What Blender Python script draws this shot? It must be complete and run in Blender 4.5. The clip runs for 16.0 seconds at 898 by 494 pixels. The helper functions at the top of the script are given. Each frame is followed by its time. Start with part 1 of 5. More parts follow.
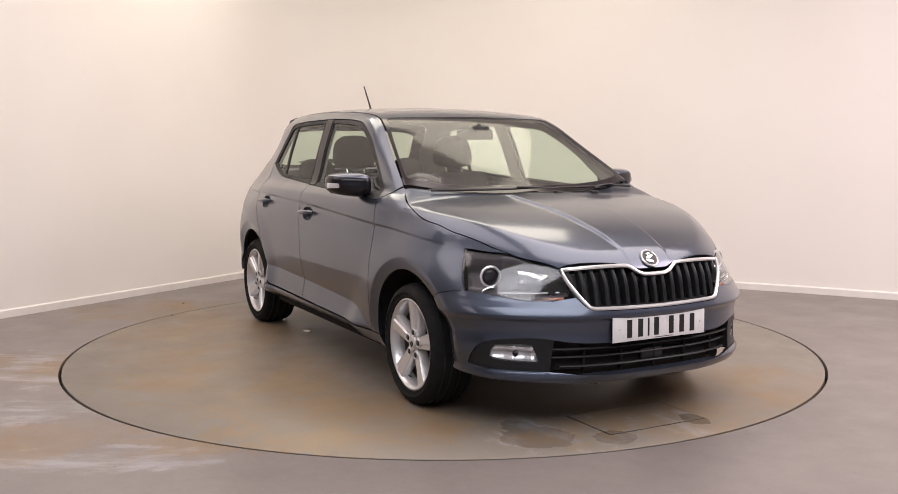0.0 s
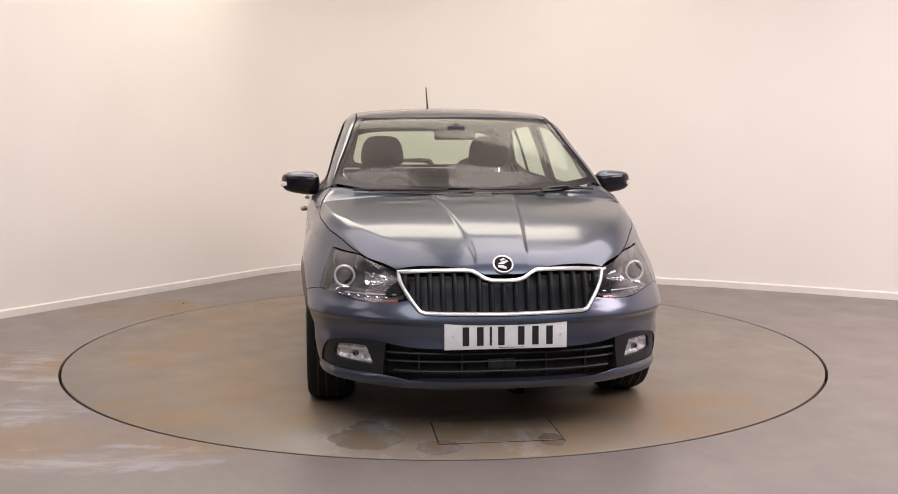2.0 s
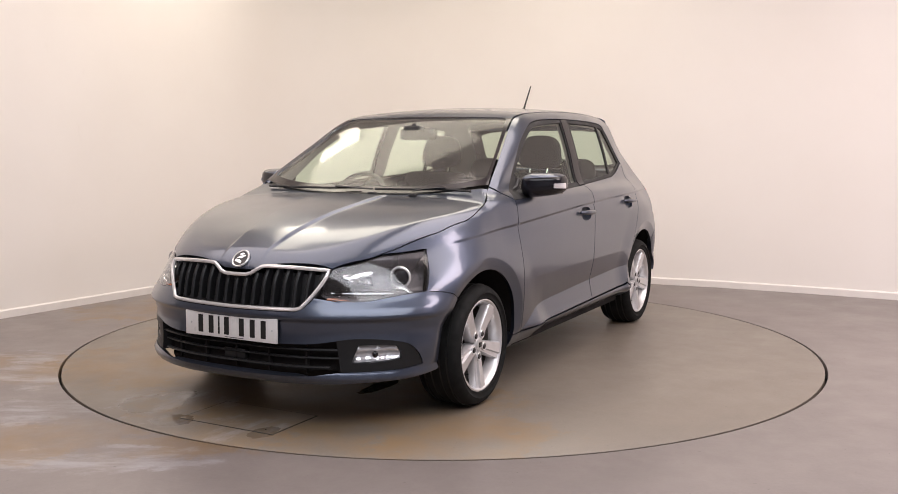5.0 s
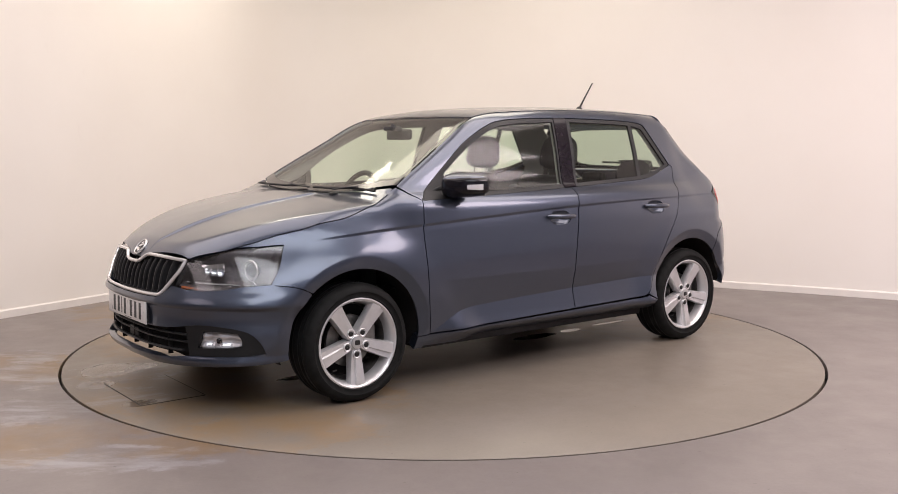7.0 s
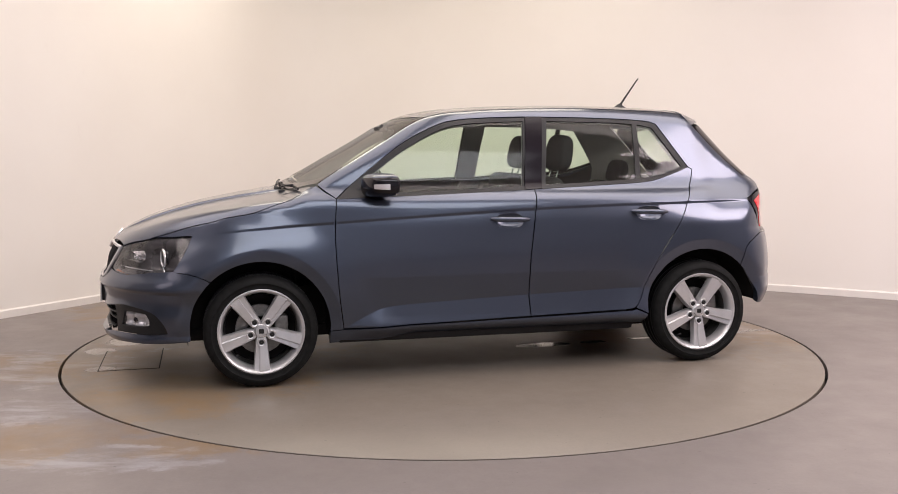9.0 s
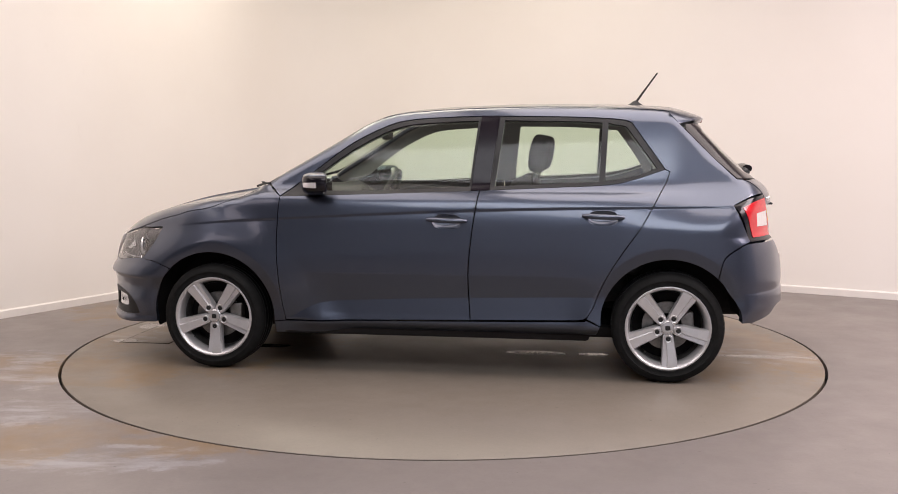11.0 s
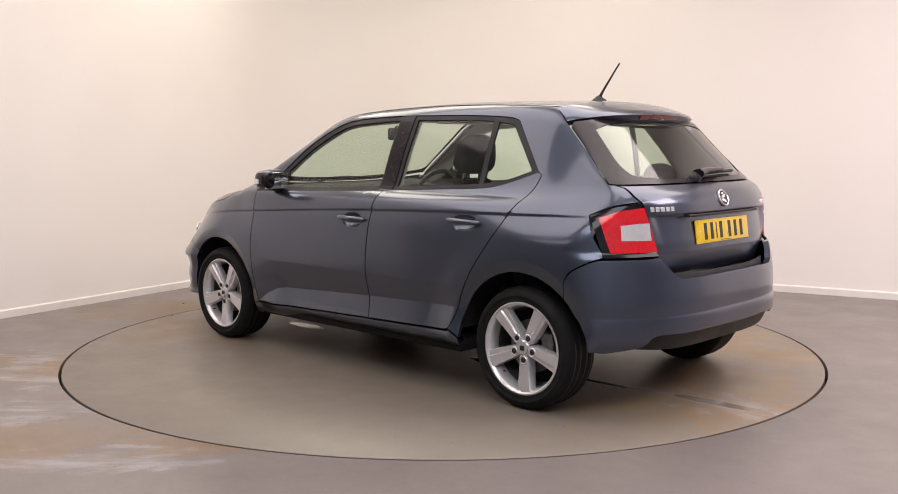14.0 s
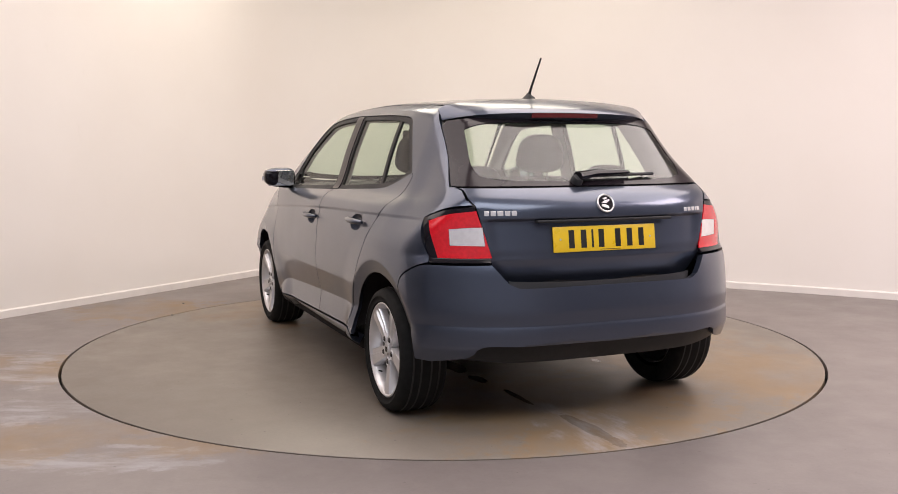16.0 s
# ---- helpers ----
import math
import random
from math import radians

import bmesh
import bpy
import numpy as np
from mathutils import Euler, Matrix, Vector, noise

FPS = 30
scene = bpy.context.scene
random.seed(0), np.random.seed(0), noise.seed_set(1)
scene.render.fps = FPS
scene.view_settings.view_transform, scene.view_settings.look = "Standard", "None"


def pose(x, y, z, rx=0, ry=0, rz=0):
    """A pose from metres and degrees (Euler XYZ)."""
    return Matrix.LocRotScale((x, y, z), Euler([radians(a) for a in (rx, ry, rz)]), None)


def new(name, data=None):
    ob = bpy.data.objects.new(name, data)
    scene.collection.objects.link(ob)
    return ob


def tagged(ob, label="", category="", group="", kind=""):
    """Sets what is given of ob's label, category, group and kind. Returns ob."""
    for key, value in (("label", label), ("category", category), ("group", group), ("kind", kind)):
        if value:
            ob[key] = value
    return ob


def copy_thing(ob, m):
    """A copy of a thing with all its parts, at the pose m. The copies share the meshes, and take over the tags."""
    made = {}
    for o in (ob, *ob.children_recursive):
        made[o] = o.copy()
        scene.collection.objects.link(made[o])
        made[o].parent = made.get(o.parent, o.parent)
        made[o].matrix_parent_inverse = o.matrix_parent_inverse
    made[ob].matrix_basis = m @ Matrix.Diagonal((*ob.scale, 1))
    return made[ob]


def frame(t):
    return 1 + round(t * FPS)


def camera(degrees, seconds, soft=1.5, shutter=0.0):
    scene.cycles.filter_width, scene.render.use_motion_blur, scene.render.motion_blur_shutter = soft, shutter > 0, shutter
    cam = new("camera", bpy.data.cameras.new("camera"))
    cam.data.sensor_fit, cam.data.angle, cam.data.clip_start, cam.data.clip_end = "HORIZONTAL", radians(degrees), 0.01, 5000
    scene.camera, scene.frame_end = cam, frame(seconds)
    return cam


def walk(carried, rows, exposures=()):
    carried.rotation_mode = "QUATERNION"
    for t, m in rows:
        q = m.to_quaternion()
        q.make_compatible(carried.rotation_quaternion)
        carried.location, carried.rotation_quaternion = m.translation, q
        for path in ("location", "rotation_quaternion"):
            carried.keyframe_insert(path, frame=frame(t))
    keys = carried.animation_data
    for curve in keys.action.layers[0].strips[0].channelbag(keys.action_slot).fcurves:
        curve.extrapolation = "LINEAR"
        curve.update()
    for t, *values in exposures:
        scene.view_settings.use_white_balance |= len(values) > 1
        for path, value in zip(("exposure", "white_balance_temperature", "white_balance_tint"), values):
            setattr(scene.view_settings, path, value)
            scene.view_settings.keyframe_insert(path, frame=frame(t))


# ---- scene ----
# ---- camera: stands still on its stand beside the turntable ----
cam = camera(50.27, 16.0, soft=0.9)
EYE = pose(0.0, -5.915, 1.2435, 90 - 6.141, 0.0, -0.306)
walk(cam, [(0.0, EYE), (16.0, EYE)])

# ---- light: rows of unseen ceiling panels, two added as fill, and a little ambient ----
world = bpy.data.worlds.new("world")
scene.world = world
world.use_nodes = True
world.node_tree.nodes["Background"].inputs["Color"].default_value = (1.0, 0.93, 0.88, 1)
world.node_tree.nodes["Background"].inputs["Strength"].default_value = 0.05
scene.view_settings.exposure = 0.0


def panel_light(name, x, y, z, w, d, power, colour):
    data = bpy.data.lights.new(name, "AREA")
    data.shape, data.size, data.size_y, data.energy, data.color = "RECTANGLE", w, d, power, colour
    ob = new(name, data)
    ob.matrix_world = pose(x, y, z)
    return ob


CEILING = 3.6
WARM, ROSE, CREAM, COOL = (1.0, 0.882, 0.850), (1.0, 0.853, 0.885), (1.0, 0.905, 0.750), (0.94, 0.95, 1.00)
# the two ROSE panels are fill, added to brighten and tint the side walls
for px_, py_, pw_, w_, d_, tone_ in ((-2.2, -1.0, 93, 4.0, 3.0, WARM), (2.2, -1.0, 140, 4.0, 3.0, WARM), (0.5, -4.8, 165, 5.0, 2.4, COOL), (-0.3, 1.45, 54, 3.6, 1.1, CREAM),
                                     (5.2, -2.2, 166, 2.2, 2.2, ROSE), (-5.0, -4.2, 24, 2.0, 2.0, ROSE)):
    panel_light("unseen_ceiling_lamp", px_, py_, CEILING - 0.06, w_, d_, pw_, tone_)
panel_light("wall_washer", -1.75, 2.15, CEILING - 0.08, 0.5, 0.3, 7, CREAM)
# ---- the car's body form: a smooth solid, x forward, y to the car's left, z up ----
FRONT_AXLE, REAR_AXLE, HUB_Z = 1.168, -1.302, 0.300


def curve(*pairs):
    """A smooth curve through (x, y) pairs, x rising, with no overshoot."""
    xs, ys = np.array(pairs, float).T
    d = np.diff(ys) / np.diff(xs)
    m = np.zeros(len(xs))
    m[0], m[-1] = d[0], d[-1]
    for i in range(1, len(xs) - 1):
        m[i] = 0 if d[i - 1] * d[i] <= 0 else 2 * d[i - 1] * d[i] / (d[i - 1] + d[i])

    def at(x):
        x = np.clip(x, xs[0], xs[-1])
        i = np.clip(np.searchsorted(xs, x) - 1, 0, len(d) - 1)
        h = xs[i + 1] - xs[i]
        s = (x - xs[i]) / h
        return (ys[i] * (1 + 2 * s) * (1 - s) ** 2 + m[i] * h * s * (1 - s) ** 2
                + ys[i + 1] * s * s * (3 - 2 * s) - m[i + 1] * h * s * s * (1 - s))
    return at


def step(a, b, x):
    s = np.clip((x - a) / (b - a), 0, 1)
    return s * s * (3 - 2 * s)


# heights of bonnet, windscreen and roof along the middle
TOP = curve((-2.1, 1.10), (-1.75, 1.36), (-1.66, 1.405), (-1.55, 1.432), (-1.40, 1.452), (-1.129, 1.470), (-0.64, 1.478), (-0.27, 1.470),
            (0.06, 1.450), (0.20, 1.428), (0.32, 1.388), (0.48, 1.302), (0.76, 1.140), (0.985, 1.005), (1.03, 0.984), (1.10, 0.972),
            (1.25, 0.948), (1.45, 0.910), (1.65, 0.856), (1.80, 0.801), (1.90, 0.754), (1.98, 0.68), (2.1, 0.5))
# how far the top falls away sideways, per y squared
CROWN = curve((-1.7, 0.20), (-1.3, 0.13), (-0.8, 0.10), (0.0, 0.09), (0.25, 0.075), (0.5, 0.09), (0.9, 0.06), (1.1, 0.035), (1.5, 0.05), (1.7, 0.08), (1.9, 0.15))
# half width of a section at the doors, by height
SIDE = curve((0.10, 0.74), (0.20, 0.785), (0.245, 0.814), (0.30, 0.836), (0.40, 0.850), (0.50, 0.862), (0.58, 0.867), (0.66, 0.869),
             (0.80, 0.866), (0.90, 0.852), (0.955, 0.832), (0.985, 0.796), (1.005, 0.762), (1.04, 0.742), (1.20, 0.694), (1.38, 0.628), (1.50, 0.575))
# the same behind the rear doors, where the shoulder melts into the pillar
SIDE_REAR = curve((0.10, 0.74), (0.20, 0.785), (0.245, 0.814), (0.30, 0.836), (0.40, 0.850), (0.50, 0.862), (0.58, 0.867), (0.66, 0.869),
                  (0.80, 0.862), (0.90, 0.840), (0.97, 0.810), (1.04, 0.772), (1.12, 0.732), (1.20, 0.696), (1.38, 0.628), (1.50, 0.575))
# how far the sides draw in towards the ends
PLAN_LOW = curve((-2.0, 0.09), (-1.65, 0.034), (-1.3, 0.008), (-0.8, 0.0), (0.6, 0.0), (1.2, 0.008), (1.36, 0.022), (1.5, 0.044), (1.75, 0.075), (2.0, 0.11))
PLAN_HIGH = curve((-2.0, 0.20), (-1.65, 0.112), (-1.45, 0.082), (-1.3, 0.052), (-0.8, 0.012), (-0.2, 0.0), (0.2, 0.0), (0.5, -0.008), (0.8, -0.028), (1.0, -0.020), (1.25, 0.05), (2.0, 0.16))
# the front wings lean in towards the bonnet
WING = curve((-0.3, 0.0), (0.40, 0.010), (0.78, 0.032), (0.98, 0.058), (1.2, 0.068), (1.5, 0.045), (1.8, 0.01), (2.0, 0.0))
CREASE = curve((-1.75, 0.922), (-0.85, 0.911), (-0.28, 0.895), (0.26, 0.870), (0.74, 0.843), (1.146, 0.816), (1.55, 0.775))
# the upper edge of the facet that flares out above the sills
FLARE = curve((-1.1, 0.452), (-0.85, 0.447), (0.40, 0.402), (0.54, 0.388), (0.61, 0.362), (0.755, 0.285), (0.80, 0.26))
BEND = 0.555
FACE = curve((0.15, 1.84), (0.20, 1.945), (0.235, 1.978), (0.28, 1.990), (0.34, 1.988), (0.44, 1.994), (0.52, 1.992), (0.575, 1.975), (0.70, 1.945), (0.76, 1.915), (0.85, 1.84), (1.2, 1.3))
TAIL = curve((0.15, 1.70), (0.26, 1.86), (0.33, 1.915), (0.42, 1.950), (0.475, 1.962), (0.56, 1.958), (0.66, 1.945), (0.735, 1.925), (0.77, 1.897), (0.90, 1.888),
             (0.97, 1.880), (1.02, 1.852), (1.06, 1.795), (1.20, 1.642), (1.34, 1.505), (1.5, 1.36))


def meet(a, b, r):
    """Both solids together, their shared edge rounded by r."""
    u, v = np.maximum(a + r, 0), np.maximum(b + r, 0)
    return np.minimum(-r, np.maximum(a, b)) + np.sqrt(u * u + v * v)


def half_width(x, z):
    high = step(0.78, 1.06, z)
    back = step(-0.95, -1.62, x)
    w = SIDE(z) * (1 - back) + SIDE_REAR(z) * back - PLAN_LOW(x) * (1 - high) - PLAN_HIGH(x) * high - WING(x) * step(0.60, 0.97, z)
    w = w - 0.005 * np.exp(-((z - 0.84) / 0.14) ** 2) * step(-1.05, -1.70, x)
    zc = CREASE(x)
    w = w - 0.008 * np.exp(-np.maximum(zc - z, 0) / 0.090) * step(-0.008, 0.008, zc - z) * step(1.58, 1.22, x) * step(-1.75, -1.45, x)
    w = w - 0.13 * np.clip(BEND - z, 0, 0.22) * step(0.76, 0.52, x + 0.6 * (BEND - z)) * step(-1.00, -0.78, x)       # the doors lean in below their waist
    w = w + 0.40 * np.clip(FLARE(x) - np.maximum(z, 0.295), 0, 0.16) * step(0.215, 0.292, z)
    for axle in (FRONT_AXLE, REAR_AXLE):            # swollen arches
        d = np.hypot(x - axle, z - HUB_Z)
        w = w + (0.010 * step(0.60, 0.40, d) - 0.34 * np.clip(0.412 - d, 0, 0.07)) * step(0.2, 0.4, z)
    return w


def top_height(x, y):
    a = np.abs(y)
    z = TOP(x) - CROWN(x) * a ** 2 - 0.10 * np.maximum(a - 0.45, 0) ** 2
    yc = 0.115 + 0.10 * np.clip((1.85 - x) / 0.85, 0, 1)    # the two ridges of the bonnet
    return z + 0.012 * step(yc + 0.010, yc - 0.010, a) * step(1.0, 1.08, x) * step(1.98, 1.7, x)


def solid(x, y, z):
    a = np.abs(y)
    side = (a - half_width(x, z)) * 0.93
    e = 0.004
    slope = (TOP(x + e) - TOP(x - e)) / (2 * e)
    top = (z - top_height(x, a)) / np.sqrt(1 + slope ** 2)
    k = 0.74 + 0.44 * step(0.52, 0.82, z)
    front = (x - FACE(z) + k * a ** 3.1) / np.sqrt(1 + (3.1 * k * a ** 2.1) ** 2)
    rear = (-x - TAIL(z) + 0.52 * a ** 3.5) / np.sqrt(1 + (1.8 * a ** 2.5) ** 2)
    r = 0.035 + 0.028 * step(0.9, 0.3, x)
    f = meet(side, top, r)
    f = meet(f, front, 0.05)
    return meet(f, rear, 0.045 + 0.05 * step(1.05, 1.2, z))


def lift(start, way, reach=3.0, inside=None):
    """Where rays from outside first meet the body (n x 3 arrays)."""
    start, way = np.broadcast_arrays(np.asarray(start, float), np.asarray(way, float))
    t = np.zeros(len(start))
    for _ in range(70):
        p = start + way * t[:, None]
        t = np.minimum(t + np.clip(solid(*p.T) * 0.8, -0.2, 0.3), reach)
    return start + way * t[:, None]


# ---- materials ----
class Nodes:
    """Short hand for a node tree."""

    def __init__(self, name):
        self.mat = bpy.data.materials.new(name)
        self.mat.use_nodes = True
        self.tree = self.mat.node_tree
        self.bsdf = self.tree.nodes["Principled BSDF"]
        self.out = self.tree.nodes["Material Output"]
        self.where = self.add("ShaderNodeTexCoord").outputs["Object"]

    def add(self, kind, **values):
        n = self.tree.nodes.new(kind)
        for k, v in values.items():
            n.inputs[k.replace("_", " ")].default_value = v
        return n

    def link(self, a, b):
        self.tree.links.new(a, b)

    def noise(self, scale, detail=4.0, rough=0.55, stretch=None):
        n = self.add("ShaderNodeTexNoise", Scale=scale, Detail=detail, Roughness=rough)
        src = self.where
        if stretch:
            m = self.add("ShaderNodeMapping", Scale=stretch)
            self.link(src, m.inputs["Vector"])
            src = m.outputs["Vector"]
        self.link(src, n.inputs["Vector"])
        return n.outputs["Fac"]

    def ramp(self, fac, *stops):
        r = self.add("ShaderNodeValToRGB")
        e = r.color_ramp.elements
        while len(e) < len(stops):
            e.new(0.5)
        for i, (p, c) in enumerate(stops):
            e[i].position = p
            e[i].color = (*c, 1) if len(c) == 3 else c
        self.link(fac, r.inputs["Fac"])
        return r.outputs["Color"]

    def grey(self, fac, a, b, lo, hi):
        m = self.add("ShaderNodeMapRange", From_Min=a, From_Max=b, To_Min=lo, To_Max=hi)
        self.link(fac, m.inputs["Value"])
        return m.outputs["Result"]

    def mix(self, fac, a, b):
        m = self.tree.nodes.new("ShaderNodeMix")
        m.data_type = "RGBA"
        for sock, v in ((m.inputs[0], fac), (m.inputs[6], a), (m.inputs[7], b)):
            if hasattr(v, "is_linked"):
                self.link(v, sock)
            else:
                sock.default_value = v if isinstance(v, (int, float)) else (*v, 1)
        return m.outputs[2]

    def math(self, op, a, b):
        m = self.tree.nodes.new("ShaderNodeMath")
        m.operation = op
        for sock, v in zip(m.inputs, (a, b)):
            if hasattr(v, "is_linked"):
                self.link(v, sock)
            else:
                sock.default_value = v
        return m.outputs[0]

    def set(self, **values):
        for k, v in values.items():
            sock = self.bsdf.inputs[k.replace("_", " ")]
            if hasattr(v, "is_linked"):
                self.link(v, sock)
            else:
                sock.default_value = (*v, 1) if isinstance(v, tuple) and len(v) == 3 and sock.type == "RGBA" else v
        return self

    def bump(self, height, strength, distance):
        b = self.add("ShaderNodeBump", Strength=strength, Distance=distance)
        self.link(height, b.inputs["Height"])
        self.link(b.outputs["Normal"], self.bsdf.inputs["Normal"])
        return self


def plain(name, colour, rough, metal=0.0, vary=0.12, scale=40.0, bump=0.0, coat=0.0, spec=0.5):
    n = Nodes(name)
    f = n.noise(scale)
    lo, hi = (tuple(c * (1 - vary) for c in colour), tuple(min(1, c * (1 + vary)) for c in colour))
    n.set(Base_Color=n.ramp(f, (0.3, lo), (0.7, hi)), Metallic=metal, Roughness=n.grey(n.noise(scale / 6), 0.3, 0.7, rough * 0.85, min(1, rough * 1.15)),
          Coat_Weight=coat, Specular_IOR_Level=spec)
    if bump:
        n.bump(n.noise(scale * 6), bump, 0.002)
    return n.mat


def paint_material():
    n = Nodes("grey_metallic_paint")
    flake = n.add("ShaderNodeTexVoronoi", Scale=900.0)
    n.link(n.where, flake.inputs["Vector"])
    base = n.ramp(flake.outputs["Color"], (0.0, (0.054, 0.065, 0.093)), (1.0, (0.083, 0.098, 0.140)))
    film = n.noise(3.0, 5)
    n.set(Base_Color=base, Metallic=0.82, Roughness=n.grey(film, 0.3, 0.7, 0.29, 0.34), Coat_Weight=0.85,
          Coat_Roughness=n.grey(n.noise(9.0), 0.3, 0.7, 0.09, 0.13), Coat_IOR=1.5)
    return n.mat


def pane_material(name, tint, shine, haze=0.0):
    """Thin automotive glass: it lets light straight through and mirrors a little, more so at a slant."""
    n = Nodes(name)
    clear = n.add("ShaderNodeBsdfTransparent", Color=(*tint, 1))
    gloss = n.add("ShaderNodeBsdfGlossy", Color=(1, 1, 1, 1), Roughness=0.06)
    if haze:                                        # a pale diffuse veil mixed in, standing in for haze and glare
        film, veil = n.add("ShaderNodeBsdfDiffuse", Color=(0.80, 0.74, 0.68, 1)), n.add("ShaderNodeMixShader")
        n.link(n.grey(n.noise(6.0, 4), 0.3, 0.7, haze * 0.75, haze * 1.25), veil.inputs[0])
        n.link(clear.outputs[0], veil.inputs[1])
        n.link(film.outputs[0], veil.inputs[2])
        clear = veil
    slant = n.add("ShaderNodeLayerWeight", Blend=0.5)
    mixer = n.add("ShaderNodeMixShader")
    n.link(n.math("MULTIPLY", n.math("ADD", 0.065, n.math("POWER", slant.outputs["Facing"], 4.0)), shine), mixer.inputs[0])
    n.link(clear.outputs[0], mixer.inputs[1])
    n.link(gloss.outputs[0], mixer.inputs[2])
    n.link(mixer.outputs[0], n.out.inputs["Surface"])
    return n.mat


def lens_material(name, colour, clear):
    n = Nodes(name)
    n.set(Base_Color=colour, Roughness=0.06, Transmission_Weight=clear, Coat_Weight=0.6, IOR=1.45)
    return n.mat


PAINT = paint_material()
PANE = pane_material("side_glass", (0.78, 0.88, 0.79), 0.40, 0.015)
SCREEN = pane_material("windscreen_glass", (0.82, 0.90, 0.82), 0.34, 0.065)
REAR_PANE = pane_material("rear_glass", (0.70, 0.78, 0.70), 0.95, 0.006)
DARK_RED = plain("dark_red_lens", (0.12, 0.006, 0.010), 0.2, coat=0.4)
LAMP_COVER = pane_material("lamp_cover", (0.92, 0.93, 0.95), 1.0)
RUBBER = plain("black_rubber", (0.012, 0.012, 0.013), 0.6, bump=0.2)
TYRE = plain("tyre_rubber", (0.010, 0.010, 0.010), 0.8, vary=0.3, scale=30, bump=0.2, spec=0.18)
BLACK_GLOSS = plain("gloss_black", (0.008, 0.007, 0.010), 0.12, spec=0.4)
PILLAR_BLACK = plain("pillar_black", (0.010, 0.007, 0.011), 0.18, spec=0.22)
SLAT_BLACK = plain("satin_black", (0.014, 0.014, 0.015), 0.42, spec=0.28)
BLACK_PLASTIC = plain("black_plastic", (0.016, 0.016, 0.018), 0.5, bump=0.25)
DARK_VOID = plain("dark_liner", (0.020, 0.018, 0.018), 0.9, spec=0.1)
CHROME = plain("chrome", (0.80, 0.80, 0.80), 0.09, metal=1.0, vary=0.03)
SATIN_SILVER = plain("satin_silver", (0.62, 0.62, 0.63), 0.30, metal=0.75, vary=0.05)
WHEEL_SILVER = plain("wheel_silver", (0.66, 0.65, 0.66), 0.32, metal=0.6, vary=0.05, scale=25, coat=0.4)
STEEL = plain("brake_steel", (0.22, 0.21, 0.20), 0.45, metal=0.9, vary=0.25)
RED_LENS = plain("red_lens", (0.68, 0.010, 0.020), 0.14, vary=0.12, scale=70, bump=0.12, coat=0.5)
CLEAR_LENS = plain("clear_lens", (0.88, 0.84, 0.84), 0.14, metal=0.5, vary=0.07, scale=34, coat=0.9)
AMBER = plain("amber_reflector", (0.45, 0.12, 0.03), 0.2, coat=0.6)
LAMP_GREY = plain("lamp_bezel", (0.105, 0.098, 0.102), 0.28, metal=0.55)
BADGE_SILVER = plain("badge_silver", (0.82, 0.81, 0.81), 0.20, metal=0.6, vary=0.04)
PLATE_WHITE = plain("plate_white", (0.78, 0.76, 0.75), 0.3, vary=0.03, coat=0.3)
PLATE_YELLOW = plain("plate_yellow", (0.80, 0.52, 0.015), 0.3, vary=0.04, coat=0.3)
INK = plain("ink_black", (0.012, 0.012, 0.012), 0.4)
CLOTH = plain("seat_cloth", (0.030, 0.029, 0.031), 0.95, vary=0.35, scale=30, bump=0.15, spec=0.15)
TRIM = plain("cabin_trim", (0.045, 0.044, 0.046), 0.8, vary=0.15, bump=0.3, spec=0.25)
LINER = plain("grey_headlining", (0.34, 0.33, 0.31), 0.95, vary=0.06, scale=20, spec=0.1)
MIRROR = plain("mirror", (0.9, 0.9, 0.9), 0.01, metal=1.0, vary=0.0)
FRIT = plain("black_glass_band", (0.016, 0.012, 0.015), 0.16, vary=0.05, spec=0.35)


def wall_material():
    n = Nodes("cream_wall_paint")
    big, fine = n.noise(0.9, 5), n.noise(24.0, 3)
    base = n.ramp(big, (0.30, (0.820, 0.775, 0.735)), (0.70, (0.850, 0.810, 0.775)))
    mark = n.grey(n.noise(7.0, 6, 0.7, (1, 1, 0.35)), 0.66, 0.76, 0.0, 0.10)
    n.set(Base_Color=n.mix(mark, base, (0.60, 0.55, 0.50)), Roughness=0.62, Specular_IOR_Level=0.35)
    return n.bump(fine, 0.05, 0.003).mat


def spots(n, *places, ragged=3.0):
    """A soft mask, 1 inside any of the discs (x, y, radius), its edge broken up by noise."""
    sep = n.add("ShaderNodeSeparateXYZ")
    n.link(n.where, sep.inputs[0])
    wob = n.math("MULTIPLY", n.math("SUBTRACT", n.noise(4.5, 7, 0.7), 0.5), ragged)
    total = None
    for x, y, r, sx in places:
        dx = n.math("MULTIPLY", n.math("SUBTRACT", sep.outputs[0], x), 1 / sx)
        dy = n.math("SUBTRACT", sep.outputs[1], y)
        d = n.math("SQRT", n.math("ADD", n.math("MULTIPLY", dx, dx), n.math("MULTIPLY", dy, dy)), 0)
        f = n.grey(n.math("ADD", n.math("MULTIPLY", d, 1 / r), wob), 1.05, 0.80, 0.0, 1.0)
        total = f if total is None else n.math("MAXIMUM", total, f)
    return total


